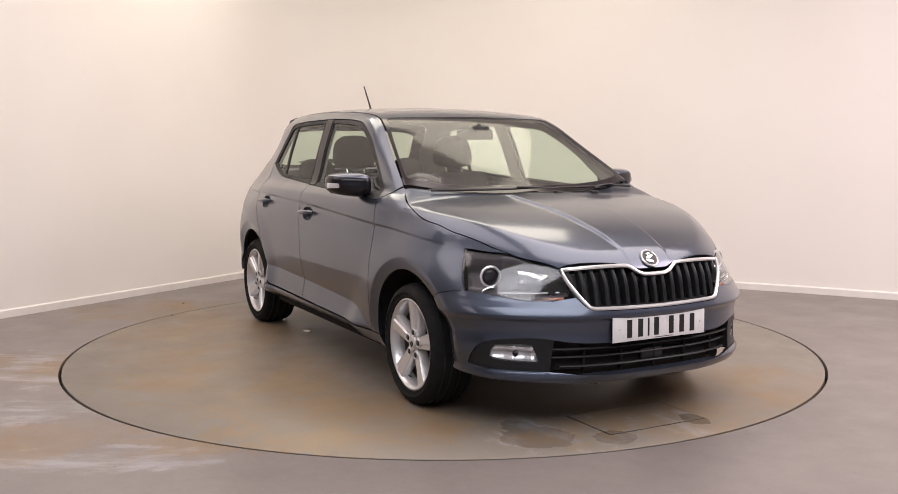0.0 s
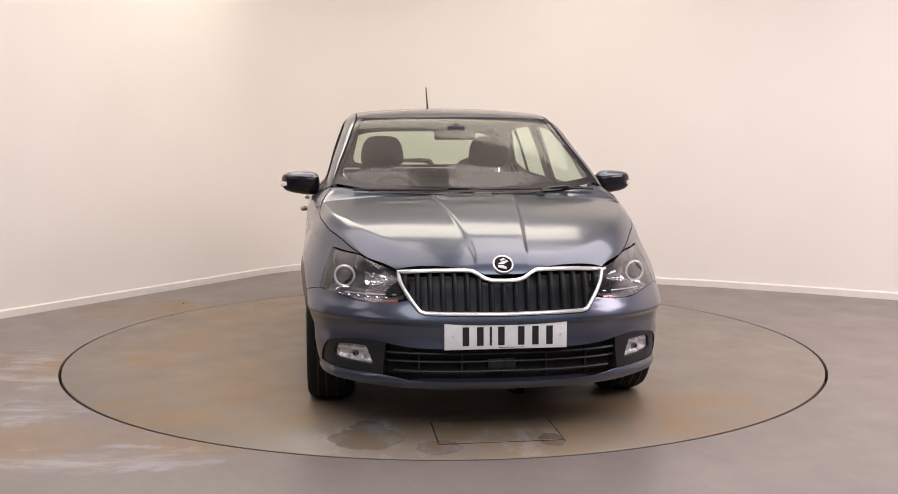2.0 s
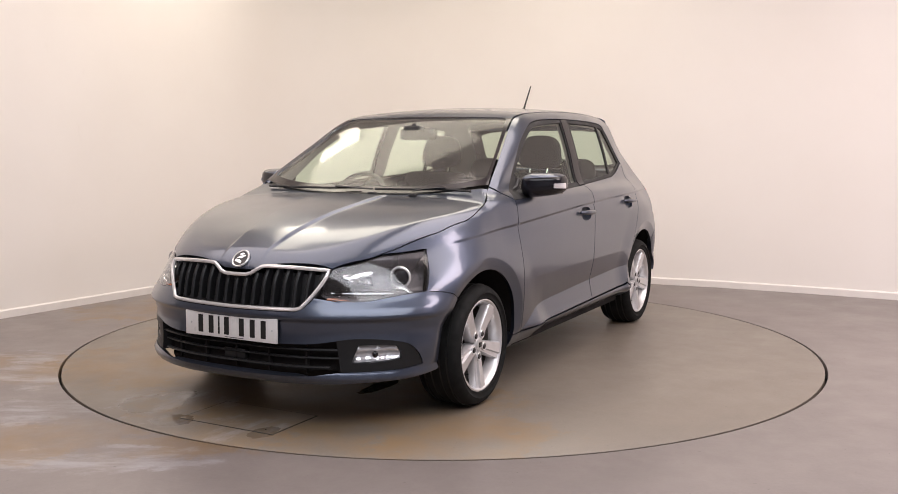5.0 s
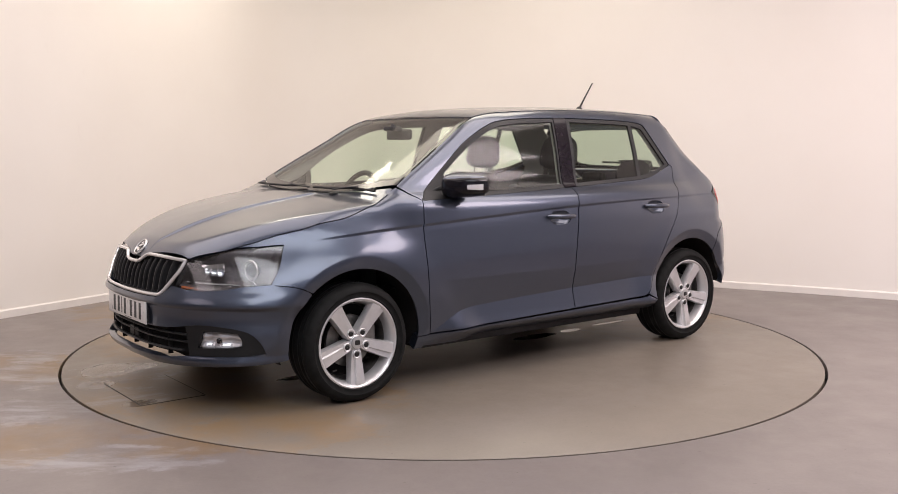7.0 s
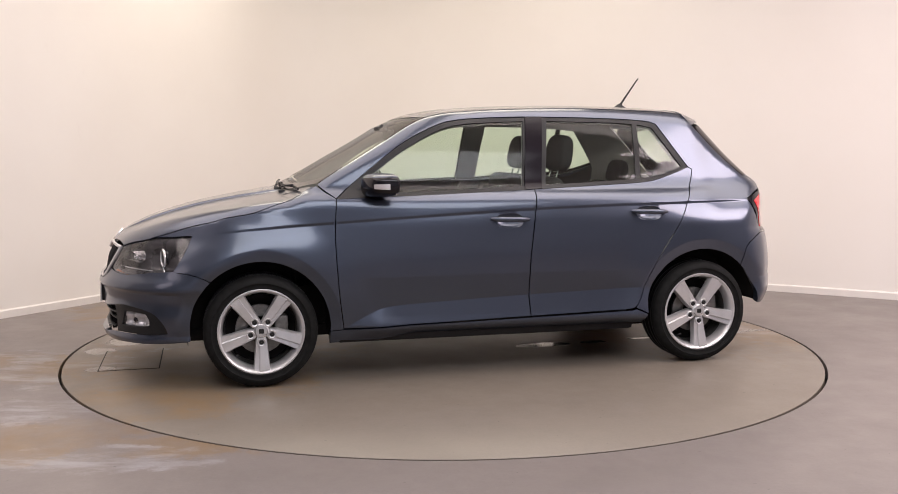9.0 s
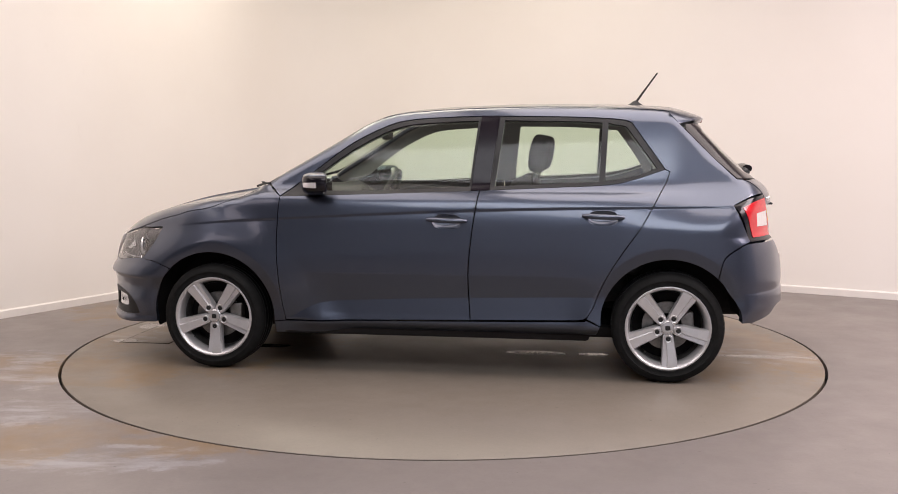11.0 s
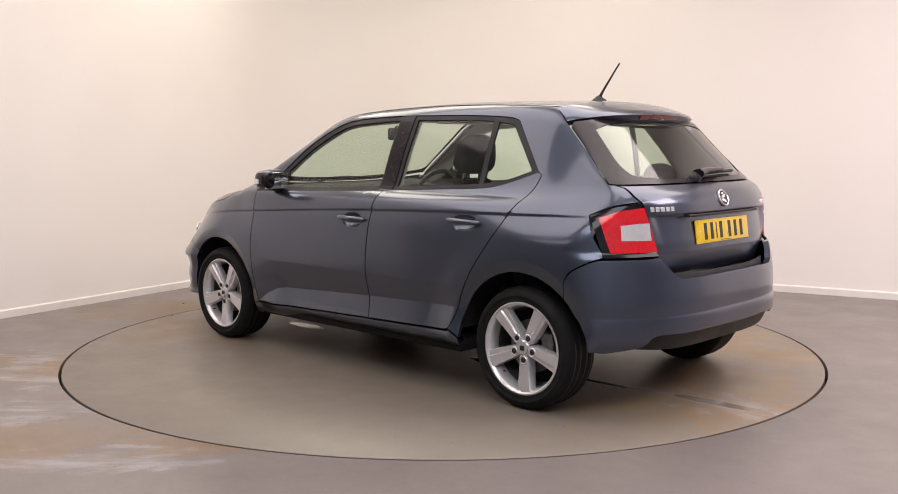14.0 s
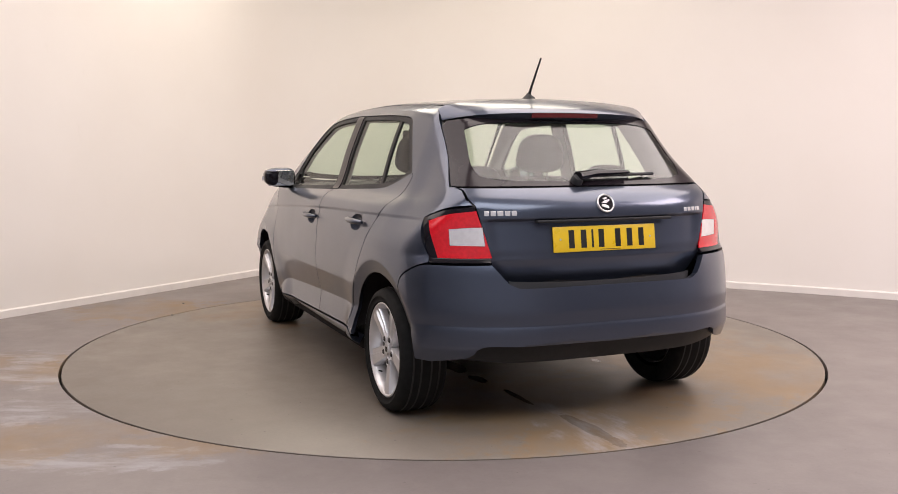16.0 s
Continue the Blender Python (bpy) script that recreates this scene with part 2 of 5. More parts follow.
def floor_material(name, stains, wet, scuffs, base):
    n = Nodes(name)
    big, mid, fine = n.noise(0.55, 5, 0.6), n.noise(3.2, 6, 0.62), n.noise(60.0, 4, 0.6)
    col = n.ramp(big, (0.30, tuple(c * 0.88 for c in base)), (0.70, tuple(c * 1.08 for c in base)))
    col = n.mix(n.grey(mid, 0.35, 0.75, 0.0, 0.35), col, tuple(c * 0.78 for c in base))
    col = n.mix(n.grey(fine, 0.35, 0.65, 0.0, 0.22), col, tuple(c * 1.25 for c in base))
    rough = n.grey(mid, 0.3, 0.7, 0.34, 0.46)
    if stains:
        col = n.mix(n.math("MULTIPLY", spots(n, *stains), n.grey(n.noise(2.2, 5, 0.6), 0.34, 0.60, 0.0, 0.78)), col, (0.215, 0.140, 0.070))
    if scuffs:
        col = n.mix(n.math("MULTIPLY", spots(n, *scuffs), n.grey(n.noise(4.5, 7, 0.72, (0.5, 1.6, 1)), 0.46, 0.64, 0.0, 0.42)), col, (0.42, 0.42, 0.46))
    if wet:
        w = spots(n, *wet, ragged=1.5)
        col = n.mix(n.math("MULTIPLY", w, 0.35), col, (0.07, 0.056, 0.042))
        rough = n.math("ADD", n.math("MULTIPLY", rough, n.math("SUBTRACT", 1.0, w)), n.math("MULTIPLY", w, 0.07))
    speck = n.grey(n.noise(38.0, 2, 0.5), 0.735, 0.76, 0.0, 0.6)
    n.set(Base_Color=n.mix(speck, col, (0.05, 0.04, 0.035)), Roughness=rough, Specular_IOR_Level=0.5)
    return n.bump(fine, 0.10, 0.002).mat


# ---- mesh helpers ----
def mesh_from(name, verts, faces, material, smooth=True, normals=None):
    me = bpy.data.meshes.new(name)
    me.from_pydata([tuple(map(float, p)) for p in verts], [], [tuple(map(int, f)) for f in faces])
    me.materials.append(material)
    if smooth:
        me.polygons.foreach_set("use_smooth", [True] * len(me.polygons))
    if normals is not None:
        me.normals_split_custom_set_from_vertices([tuple(map(float, n)) for n in normals])
    return me


def hang(name, me, parent=None, label=""):
    ob = new(name, me)
    ob.parent = parent
    if label:
        tagged(ob, label)
    return ob


def part(name, bm, material, parent, label="", smooth=True):
    """Links a bmesh as one mesh object under a thing or a part."""
    me = bpy.data.meshes.new(name)
    bm.to_mesh(me)
    bm.free()
    me.materials.append(material)
    if smooth:
        me.polygons.foreach_set("use_smooth", [True] * len(me.polygons))
        me.set_sharp_from_angle(angle=radians(38))
    return hang(name, me, parent, label)


def box(x0, x1, y0, y1, z0, z1, bevel=0.0, segments=2, m=None):
    bm = bmesh.new()
    bmesh.ops.create_cube(bm, size=1.0, matrix=Matrix.LocRotScale(((x0 + x1) / 2, (y0 + y1) / 2, (z0 + z1) / 2), None, (x1 - x0, y1 - y0, z1 - z0)))
    if bevel:
        bmesh.ops.bevel(bm, geom=bm.edges[:], offset=bevel, segments=segments, affect="EDGES", profile=0.5)
    if m is not None:
        bm.transform(m)
    return bm


def join(*bms):
    out = bmesh.new()
    me = bpy.data.meshes.new("join")
    for b in bms:
        b.to_mesh(me)
        b.free()
        out.from_mesh(me)
    bpy.data.meshes.remove(me)
    return out


def lathe(profile, steps=64, axis="y", cx=0.0, cz=0.0):
    """Turns (radius, along) pairs round an axis along y (or z) into a bmesh."""
    bm = bmesh.new()
    rings = []
    for r, s in profile:
        ring = []
        for i in range(steps):
            a = 2 * math.pi * i / steps
            p = (cx + r * math.cos(a), s, cz + r * math.sin(a)) if axis == "y" else (cx + r * math.cos(a), cz + r * math.sin(a), s)
            ring.append(bm.verts.new(p))
        rings.append(ring)
    for a, b in zip(rings, rings[1:]):
        for i in range(steps):
            bm.faces.new((a[i], a[(i + 1) % steps], b[(i + 1) % steps], b[i]))
    bmesh.ops.recalc_face_normals(bm, faces=bm.faces)
    return bm


def tube(points, r, sides=8, closed=False, flat=1.0, up=None):
    """A tube along points; flat squashes it along z."""
    pts = [Vector(p) for p in points]
    n = len(pts)
    bm = bmesh.new()
    rings = []
    for i, p in enumerate(pts):
        a, b = (pts[i - 1], pts[(i + 1) % n]) if closed else (pts[max(i - 1, 0)], pts[min(i + 1, n - 1)])
        t = (b - a).normalized()
        top = Vector(up) if up else Vector((0, 0, 1)) if abs(t.z) < 0.95 else Vector((1, 0, 0))
        u = t.cross(top).normalized()
        w = u.cross(t).normalized()
        rr = r[i] if isinstance(r, (list, tuple)) else r
        rings.append([bm.verts.new(p + (u * math.cos(k) + w * math.sin(k) * flat) * rr) for k in (2 * math.pi * j / sides for j in range(sides))])
    for i in range(n if closed else n - 1):
        a, b = rings[i], rings[(i + 1) % n]
        for j in range(sides):
            bm.faces.new((a[j], a[(j + 1) % sides], b[(j + 1) % sides], b[j]))
    if not closed:
        bm.faces.new(rings[0])
        bm.faces.new(rings[-1][::-1])
    bmesh.ops.recalc_face_normals(bm, faces=bm.faces)
    return bm


# ---- the room ----
def wall_line():
    """The foot of the two long walls, with the rounded corner between them."""
    a, c, b = Vector((-4.4, -1.10)), Vector((-1.28, 3.90)), Vector((9.0, -1.0))
    r = 0.9
    c1, c2 = c + (a - c).normalized() * r, c + (b - c).normalized() * r
    pts = [a, Vector((-3.18, 0.86))]
    for i in range(17):
        s = i / 16
        pts.append(c1 * (1 - s) ** 2 + c * 2 * s * (1 - s) + c2 * s * s)
    bend = [(0.9, 2.945), (1.68, 2.635), (2.38, 2.345), (3.0, 2.02), (3.63, 1.655), (5.0, 0.85), (9.0, -1.5)]
    return pts + [Vector(p) for p in bend]


def ribbon(name, line, profile, material, label, category):
    """Sweeps an (out, up) profile along a line on the floor; out points into the room."""
    verts, faces = [], []
    n, k = len(line), len(profile)
    for i, p in enumerate(line):
        t = (line[min(i + 1, n - 1)] - line[max(i - 1, 0)]).normalized()
        inward = Vector((t.y, -t.x))
        for o, z in profile:
            verts.append((p.x + inward.x * o, p.y + inward.y * o, z))
    for i in range(n - 1):
        for j in range(k):
            a, b = i * k + j, i * k + (j + 1) % k
            faces.append((a, b, b + k, a + k))
    me = mesh_from(name, verts, faces, material, smooth=False)
    bm = bmesh.new()
    bm.from_mesh(me)
    bmesh.ops.recalc_face_normals(bm, faces=bm.faces)
    bm.to_mesh(me)
    bm.free()
    me.polygons.foreach_set("use_smooth", [True] * len(me.polygons))
    me.set_sharp_from_angle(angle=radians(30))
    return tagged(hang(name, me), label, category, kind="structure")


WALL = wall_material()
SKIRTING = plain("skirting_white", (0.78, 0.74, 0.71), 0.4, vary=0.04, scale=8)
CEILING_TILE = plain("ceiling_white", (0.66, 0.64, 0.62), 0.9, vary=0.05, scale=3)
UNSEEN_BACK_WALL = plain("unseen_back_wall_blue", (0.58, 0.62, 0.70), 0.8, vary=0.08, scale=2)
UNSEEN_SIDE_WALL = plain("unseen_side_wall_grey", (0.26, 0.25, 0.25), 0.8, vary=0.08, scale=2)
GROOVE = plain("groove_black", (0.01, 0.009, 0.008), 0.8)

line = wall_line()
ribbon("wall_north", line, [(0, 0), (-0.15, 0), (-0.15, CEILING), (0, CEILING)], WALL, "smooth cream painted wall with rounded corner", "wall")
ribbon("baseboard", line, [(0.002, 0.0), (0.016, 0.0), (0.016, 0.052), (0.010, 0.060), (0.002, 0.062)], SKIRTING, "white painted skirting board along wall foot", "baseboard")
# unseen wall, added to darken what the car's doors reflect
ribbon("unseen_wall_west", [Vector((-9.0, -8.6)), Vector((-4.48, -1.24))], [(0, 0), (-0.15, 0), (-0.15, CEILING), (0, CEILING)], UNSEEN_SIDE_WALL, "unseen dark grey wall added to darken the car's reflections", "wall")
# unseen wall closing the room; its pale blue brightens the car's reflections
rear_line = [Vector((9.0, -1.5)), Vector((9.0, -8.6)), Vector((-9.0, -8.6))]
ribbon("unseen_wall_south", rear_line, [(0, 0), (-0.15, 0), (-0.15, CEILING), (0, CEILING)], UNSEEN_BACK_WALL, "unseen back wall, pale blue-grey to brighten the car's reflections", "wall")
tagged(part("ceiling", box(-9.2, 9.2, -8.8, 4.4, CEILING, CEILING + 0.1), CEILING_TILE, None), "plain off-white ceiling above the turntable", "ceiling", kind="structure")

RADIUS = 2.231


def ring_floor():
    """The floor: one sheet to the walls, with the round well of the turntable."""
    bm = bmesh.new()
    n = 160
    rings = []
    for r, z in ((RADIUS + 0.016, -0.06), (RADIUS + 0.016, -0.002), (RADIUS + 0.019, 0.0), (3.0, 0.0), (5.0, 0.0), (13.0, 0.0)):
        rings.append([bm.verts.new((r * math.cos(2 * math.pi * i / n), r * math.sin(2 * math.pi * i / n) - (2.0 if r > 10 else 0), z)) for i in range(n)])
    for a, b in zip(rings, rings[1:]):
        for i in range(n):
            bm.faces.new((a[i], b[i], b[(i + 1) % n], a[(i + 1) % n]))
    bmesh.ops.recalc_face_normals(bm, faces=bm.faces)
    return bm


FLOOR = floor_material("floor_resin", [(-2.5, -0.7, 0.42, 1.6), (-1.75, -1.95, 0.30, 2.0), (-1.1, -2.05, 0.16, 2.4), (-2.2, 1.2, 0.5, 1.2)], [],
                       [(-2.5, -0.38, 0.22, 1.8), (-1.9, -1.55, 0.22, 1.6), (-1.35, -2.22, 0.16, 3.2), (-2.2, -0.8, 0.3, 1.6)], (0.192, 0.166, 0.158))
TABLE = floor_material("turntable_resin", [(1.5, 0.2, 0.9, 1.0), (1.3, -1.2, 0.6, 1.0), (-1.6, 0.0, 0.8, 1.0), (-1.2, -1.2, 0.7, 1.2), (1.7, 0.9, 0.5, 1.0), (0.0, -1.4, 0.6, 2.0)],
                       [(1.90, -0.56, 0.16, 1.1), (2.06, -0.28, 0.10, 1.0), (-0.60, 0.20, 0.055, 3.6), (-1.93, 0.11, 0.045, 6.0), (1.10, 0.22, 0.055, 3.6), (-0.92, 0.19, 0.04, 2.4),
                        (-1.32, 0.16, 0.022, 7.0), (2.02, 0.22, 0.06, 1.5), (1.76, -0.55, 0.09, 1.5), (-0.79, -0.62, 0.025, 1.6)],
                       [(1.9, -0.5, 0.3, 1.0), (2.0, 0.1, 0.2, 1.0), (-1.9, 0.1, 0.2, 2.0)], (0.176, 0.150, 0.124))
tagged(part("floor", ring_floor(), FLOOR, None), "worn brown-grey resin floor with pale scuffs", "floor", kind="structure")
tagged(part("turntable_pit", lathe([(RADIUS + 0.2, -0.06), (0.001, -0.06)], 96, "z"), GROOVE, None), "dark pit under the turntable rim", "pit", kind="structure")

turntable = new("turntable")
tagged(turntable, "round brown-grey resin turntable flush in floor", "turntable")
part("deck", lathe([(RADIUS, -0.05), (RADIUS, -0.002), (RADIUS - 0.003, 0.0), (1.5, 0.0), (0.8, 0.0), (0.0005, 0.0)], 160, "z"), TABLE, turntable, "stained resin deck with wet patches")


def floor_hatch():
    """A flush cover plate in the deck, with its thin dark joint."""
    part("hatch_joint", box(1.700, 2.030, -0.270, 0.270, -0.01, 0.0012), GROOVE, turntable, "thin dark joint round the cover plate")
    part("hatch_plate", box(1.706, 2.024, -0.264, 0.264, -0.01, 0.0028, 0.001, 1), TABLE, turntable, "flush rectangular cover plate")


floor_hatch()
random.seed(5)


def floor_bits():
    """Small dark flecks lying on the floor and the deck."""
    for x, y in ((-2.04, 1.50), (-1.985, 0.99), (2.35, -1.62)):
        bm = bmesh.new()
        bmesh.ops.create_icosphere(bm, subdivisions=1, radius=0.012, matrix=Matrix.LocRotScale((x, y, 0.003), Euler((0, 0, random.random() * 3)), (1.6, 0.8, 0.35)))
        tagged(part("debris", bm, INK, None), "small dark fleck of dirt lying on floor", "debris", "flecks on the floor")


floor_bits()


# ---- body panels: outlines laid over the body form ----
def rays(view, uv):
    u, v = uv[:, 0], uv[:, 1]
    o = np.zeros_like(u)
    if view == "side":
        return np.stack([u, o + 2, v], 1), np.stack([o, o - 1, o], 1)
    if view == "top":
        return np.stack([u, v, o + 3], 1), np.stack([o, o, o - 1], 1)
    a = u / 0.85
    s = 1 if view == "front" else -1
    return np.stack([s * (1 + 2.2 * np.cos(a)), 2.2 * np.sin(a), v], 1), np.stack([-s * np.cos(a), -np.sin(a), o], 1)


def laid(view, uv):
    return lift(*rays(view, np.asarray(uv, float)))


def seen_from(view, p):
    """Places on the body, as coordinates of that view."""
    p = np.asarray(p, float).reshape(-1, 3)
    if view == "side":
        return p[:, [0, 2]]
    if view == "top":
        return p[:, [0, 1]]
    s = 1 if view == "front" else -1
    return np.stack([np.arctan2(p[:, 1], s * p[:, 0] - 1) * 0.85, p[:, 2]], 1)


def slope_at(p):
    e = 0.002
    g = np.stack([solid(*(p + d).T) - solid(*(p - d).T) for d in np.eye(3) * e], 1)
    return g / np.linalg.norm(g, axis=1)[:, None]


def spline(pts, gap=0.02):
    """A smooth line through pts, sampled about every gap."""
    p = np.asarray(pts, float)
    if len(p) == 2:
        n = max(1, int(np.linalg.norm(p[1] - p[0]) / gap))
        return p[0] + (p[1] - p[0]) * np.linspace(0, 1, n + 1)[:, None]
    q = np.vstack([2 * p[0] - p[1], p, 2 * p[-1] - p[-2]])
    out = [p[:1]]
    for i in range(len(p) - 1):
        a, b, c, d = q[i:i + 4]
        n = max(1, int(np.linalg.norm(c - b) / gap))
        s = (np.arange(1, n + 1) / n)[:, None]
        out.append(0.5 * (2 * b + (c - a) * s + (2 * a - 5 * b + 4 * c - d) * s ** 2 + (3 * b - a - 3 * c + d) * s ** 3))
    return np.vstack(out)


def outline(*runs, gap=0.02):
    """A closed outline of smooth runs that meet in corners."""
    out = []
    for i, run in enumerate(runs):
        pts = [tuple(p) for p in run]
        if i + 1 < len(runs):
            nxt = tuple(runs[i + 1][0])
        else:
            nxt = tuple(runs[0][0])
        if np.hypot(pts[-1][0] - nxt[0], pts[-1][1] - nxt[1]) > 1e-6 and len(pts) > 1:
            s = spline(pts, gap)
            out.append(s)
            out.append(spline([pts[-1], nxt], gap)[1:-1])
        else:
            out.append(spline(pts, gap)[:-1])
    return np.vstack(out)


def mirrored(half, k):
    """Half an outline, from the middle line round to the middle line, and its mirror image in coordinate k."""
    h = np.asarray(half, float)
    m = h[::-1].copy()
    m[:, k] *= -1
    keep = np.abs(m[:, k]) > 1e-6
    return np.vstack([h, m[keep]])


def area2(p):
    q = np.roll(p, -1, 0)
    return np.sum(p[:, 0] * q[:, 1] - q[:, 0] * p[:, 1])


def shrunk(p, d):
    """The outline drawn in by d."""
    if area2(p) < 0:
        p = p[::-1]
    t = np.roll(p, -1, 0) - np.roll(p, 1, 0)
    t /= np.maximum(np.linalg.norm(t, axis=1), 1e-9)[:, None]
    return p + np.stack([-t[:, 1], t[:, 0]], 1) * d


def inside(p, pts):
    x, y = pts[:, 0][:, None], pts[:, 1][:, None]
    a, b = p, np.roll(p, -1, 0)
    cond = (a[:, 1] > y) != (b[:, 1] > y)
    xs = (b[:, 0] - a[:, 0]) * (y - a[:, 1]) / np.where(b[:, 1] == a[:, 1], 1e-12, b[:, 1] - a[:, 1]) + a[:, 0]
    return (np.sum(cond & (x < xs), 1) % 2) == 1


def edge_far(p, pts, d):
    ok = np.ones(len(pts), bool)
    for i in range(0, len(pts), 2000):
        c = pts[i:i + 2000]
        ok[i:i + 2000] = np.min(np.sum((c[:, None] - p[None]) ** 2, 2), 1) > d * d
    return ok


def sheet(view, outer, holes=(), gap=0.0032, mesh_gap=0.022, push=None, rim=0.014, lines=()):
    """Triangles over the outline, laid on the body, with a folded rim. Returns places, faces, normals."""
    from mathutils.geometry import delaunay_2d_cdt
    loops = [shrunk(np.asarray(outer, float), gap)] + [shrunk(np.asarray(h, float), -gap) for h in holes]
    lo, hi = loops[0].min(0), loops[0].max(0)
    gx, gy = np.meshgrid(np.arange(lo[0], hi[0], mesh_gap), np.arange(lo[1], hi[1], mesh_gap * 0.9))
    gx[1::2] += mesh_gap / 2
    grid = np.stack([gx.ravel(), gy.ravel()], 1)
    if len(lines):
        more = np.vstack([np.asarray(run, float) for run in lines])
        grid = np.vstack([grid[edge_far(more, grid, 0.010)], more])
    ok = inside(loops[0], grid)
    for h in loops[1:]:
        ok &= ~inside(h, grid)
    grid = grid[ok]
    rimpts = np.vstack(loops)
    grid = grid[edge_far(rimpts, grid, mesh_gap * 0.45)]
    pts = np.vstack([rimpts, grid])
    edges, k = [], 0
    for h in loops:
        n = len(h)
        edges += [(k + i, k + (i + 1) % n) for i in range(n)]
        k += n
    vs, _, fs, _, _, _ = delaunay_2d_cdt([Vector(p) for p in pts], edges, [], 0, 1e-6)
    uv = np.array([tuple(v) for v in vs])
    fs = np.array([f for f in fs if len(f) == 3])
    mid = uv[fs].mean(1)
    ok = inside(loops[0], mid)
    for h in loops[1:]:
        ok &= ~inside(h, mid)
    fs = fs[ok]
    used = np.unique(fs)
    back = -np.ones(len(uv), int)
    back[used] = np.arange(len(used))
    uv, fs = uv[used], back[fs]
    p = laid(view, uv)
    nrm = slope_at(p)
    if push is not None:
        p = push(p, nrm)
        fn = np.zeros_like(p)
        tri = p[fs]
        c = np.cross(tri[:, 1] - tri[:, 0], tri[:, 2] - tri[:, 0])
        c *= np.sign(np.sum(c * nrm[fs[:, 0]], 1))[:, None]
        for j in range(3):
            np.add.at(fn, fs[:, j], c)
        nrm = fn / np.maximum(np.linalg.norm(fn, axis=1), 1e-12)[:, None]
    tri = p[fs]
    flip = np.sum(np.cross(tri[:, 1] - tri[:, 0], tri[:, 2] - tri[:, 0]) * nrm[fs[:, 0]], 1) < 0
    fs[flip] = fs[flip][:, ::-1]
    faces = [tuple(f) for f in fs]
    if rim:
        seen = {}
        for f in faces:
            for i in range(3):
                seen[(f[i], f[(i + 1) % 3])] = 1
        border = [e for e in seen if (e[1], e[0]) not in seen]
        verts, norms, start = [p], [nrm], len(p)
        for a, b in border:
            pa, pb = p[a], p[b]
            qa, qb = pa - nrm[a] * rim, pb - nrm[b] * rim
            out = np.cross(pb - pa, nrm[a])
            out /= max(np.linalg.norm(out), 1e-9)
            verts.append(np.array([pa, qa, qb, pb]))
            norms.append(np.array([out] * 4))
            faces.append((start, start + 1, start + 2, start + 3))
            start += 4
        p, nrm = np.vstack(verts), np.vstack(norms)
    return p, faces, nrm


def flipped(made):
    p, faces, nrm = made
    s = np.array([1, -1, 1])
    return p * s, [f[::-1] for f in faces], nrm * s


def panel(name, view, outer, material, parent, label="", both=False, **how):
    """One sheet as a part; both: its mirror image on the car's other side as well."""
    made = sheet(view, outer, **how)
    obs = [hang(name, mesh_from(name, made[0], made[1], material, normals=made[2]), parent, label)]
    if both:
        made = flipped(made)
        obs.append(hang(name, mesh_from(name, made[0], made[1], material, normals=made[2]), parent, label))
    return obs


def sunk(d):
    return lambda p, n: p - n * d


car = new("car")
tagged(car, "dark grey metallic five-door hatchback parked on turntable", "car")

# shared lines of the body; each is a run of (x, z) seen from the side unless named otherwise
ARCH_R = 0.352


def arch(axle, a0, a1, n=22, r=ARCH_R):
    return [(axle + r * math.cos(radians(a)), HUB_Z + r * math.sin(radians(a))) for a in np.linspace(a0, a1, n)]


DOOR_FRONT = [(0.776, 0.964), (0.786, 0.830), (0.787, 0.694), (0.773, 0.486), (0.748, 0.288)]
DOOR_SEAM = [(-0.312, 1.000), (-0.282, 0.800), (-0.262, 0.603), (-0.262, 0.450), (-0.272, 0.313)]
REAR_SEAM = [(-1.305, 1.100), (-1.285, 1.040), (-1.241, 0.968), (-1.154, 0.817), (-1.045, 0.660), (-0.965, 0.520), (-0.915, 0.395), (-0.875, 0.338), (-0.815, 0.326)]
BELT = [(0.776, 0.964), (0.260, 0.980), (-0.312, 1.000), (-0.700, 1.017), (-0.985, 1.032), (-1.120, 1.060), (-1.280, 1.113)]
GLASS_TOP = [(0.776, 0.964), (0.598, 1.102), (0.405, 1.246), (0.206, 1.345), (0.074, 1.376), (-0.120, 1.389), (-0.362, 1.394), (-0.803, 1.388), (-1.040, 1.375), (-1.106, 1.358)]
GLASS_END = [(-1.106, 1.358), (-1.196, 1.232), (-1.280, 1.113)]
SCREEN_SIDE = [(0.860, 0.706), (0.680, 0.658), (0.450, 0.602), (0.255, 0.558)]                   # from above: (x, y)
SCREEN_TOP = [(0.255, 0.558), (0.275, 0.400), (0.288, 0.200), (0.292, 0.0)]
SCREEN_FOOT = [(1.014, 0.0), (1.003, 0.250), (0.960, 0.480), (0.860, 0.706)]
ROOF_SIDE = [(0.255, 0.558), (0.000, 0.555), (-0.500, 0.553), (-1.000, 0.540), (-1.310, 0.515)]
BONNET_SIDE = [(0.885, 0.712), (0.940, 0.735), (1.013, 0.757), (1.120, 0.771), (1.231, 0.766), (1.380, 0.734), (1.480, 0.694)]
BONNET_LAMP = [(1.480, 0.694), (1.612, 0.634), (1.680, 0.596), (1.746, 0.552), (1.852, 0.448)]
LAMP_BROW = [(1.680, 0.598), (1.600, 0.655), (1.500, 0.712)]                                 # from above: a tongue of the wing ends here
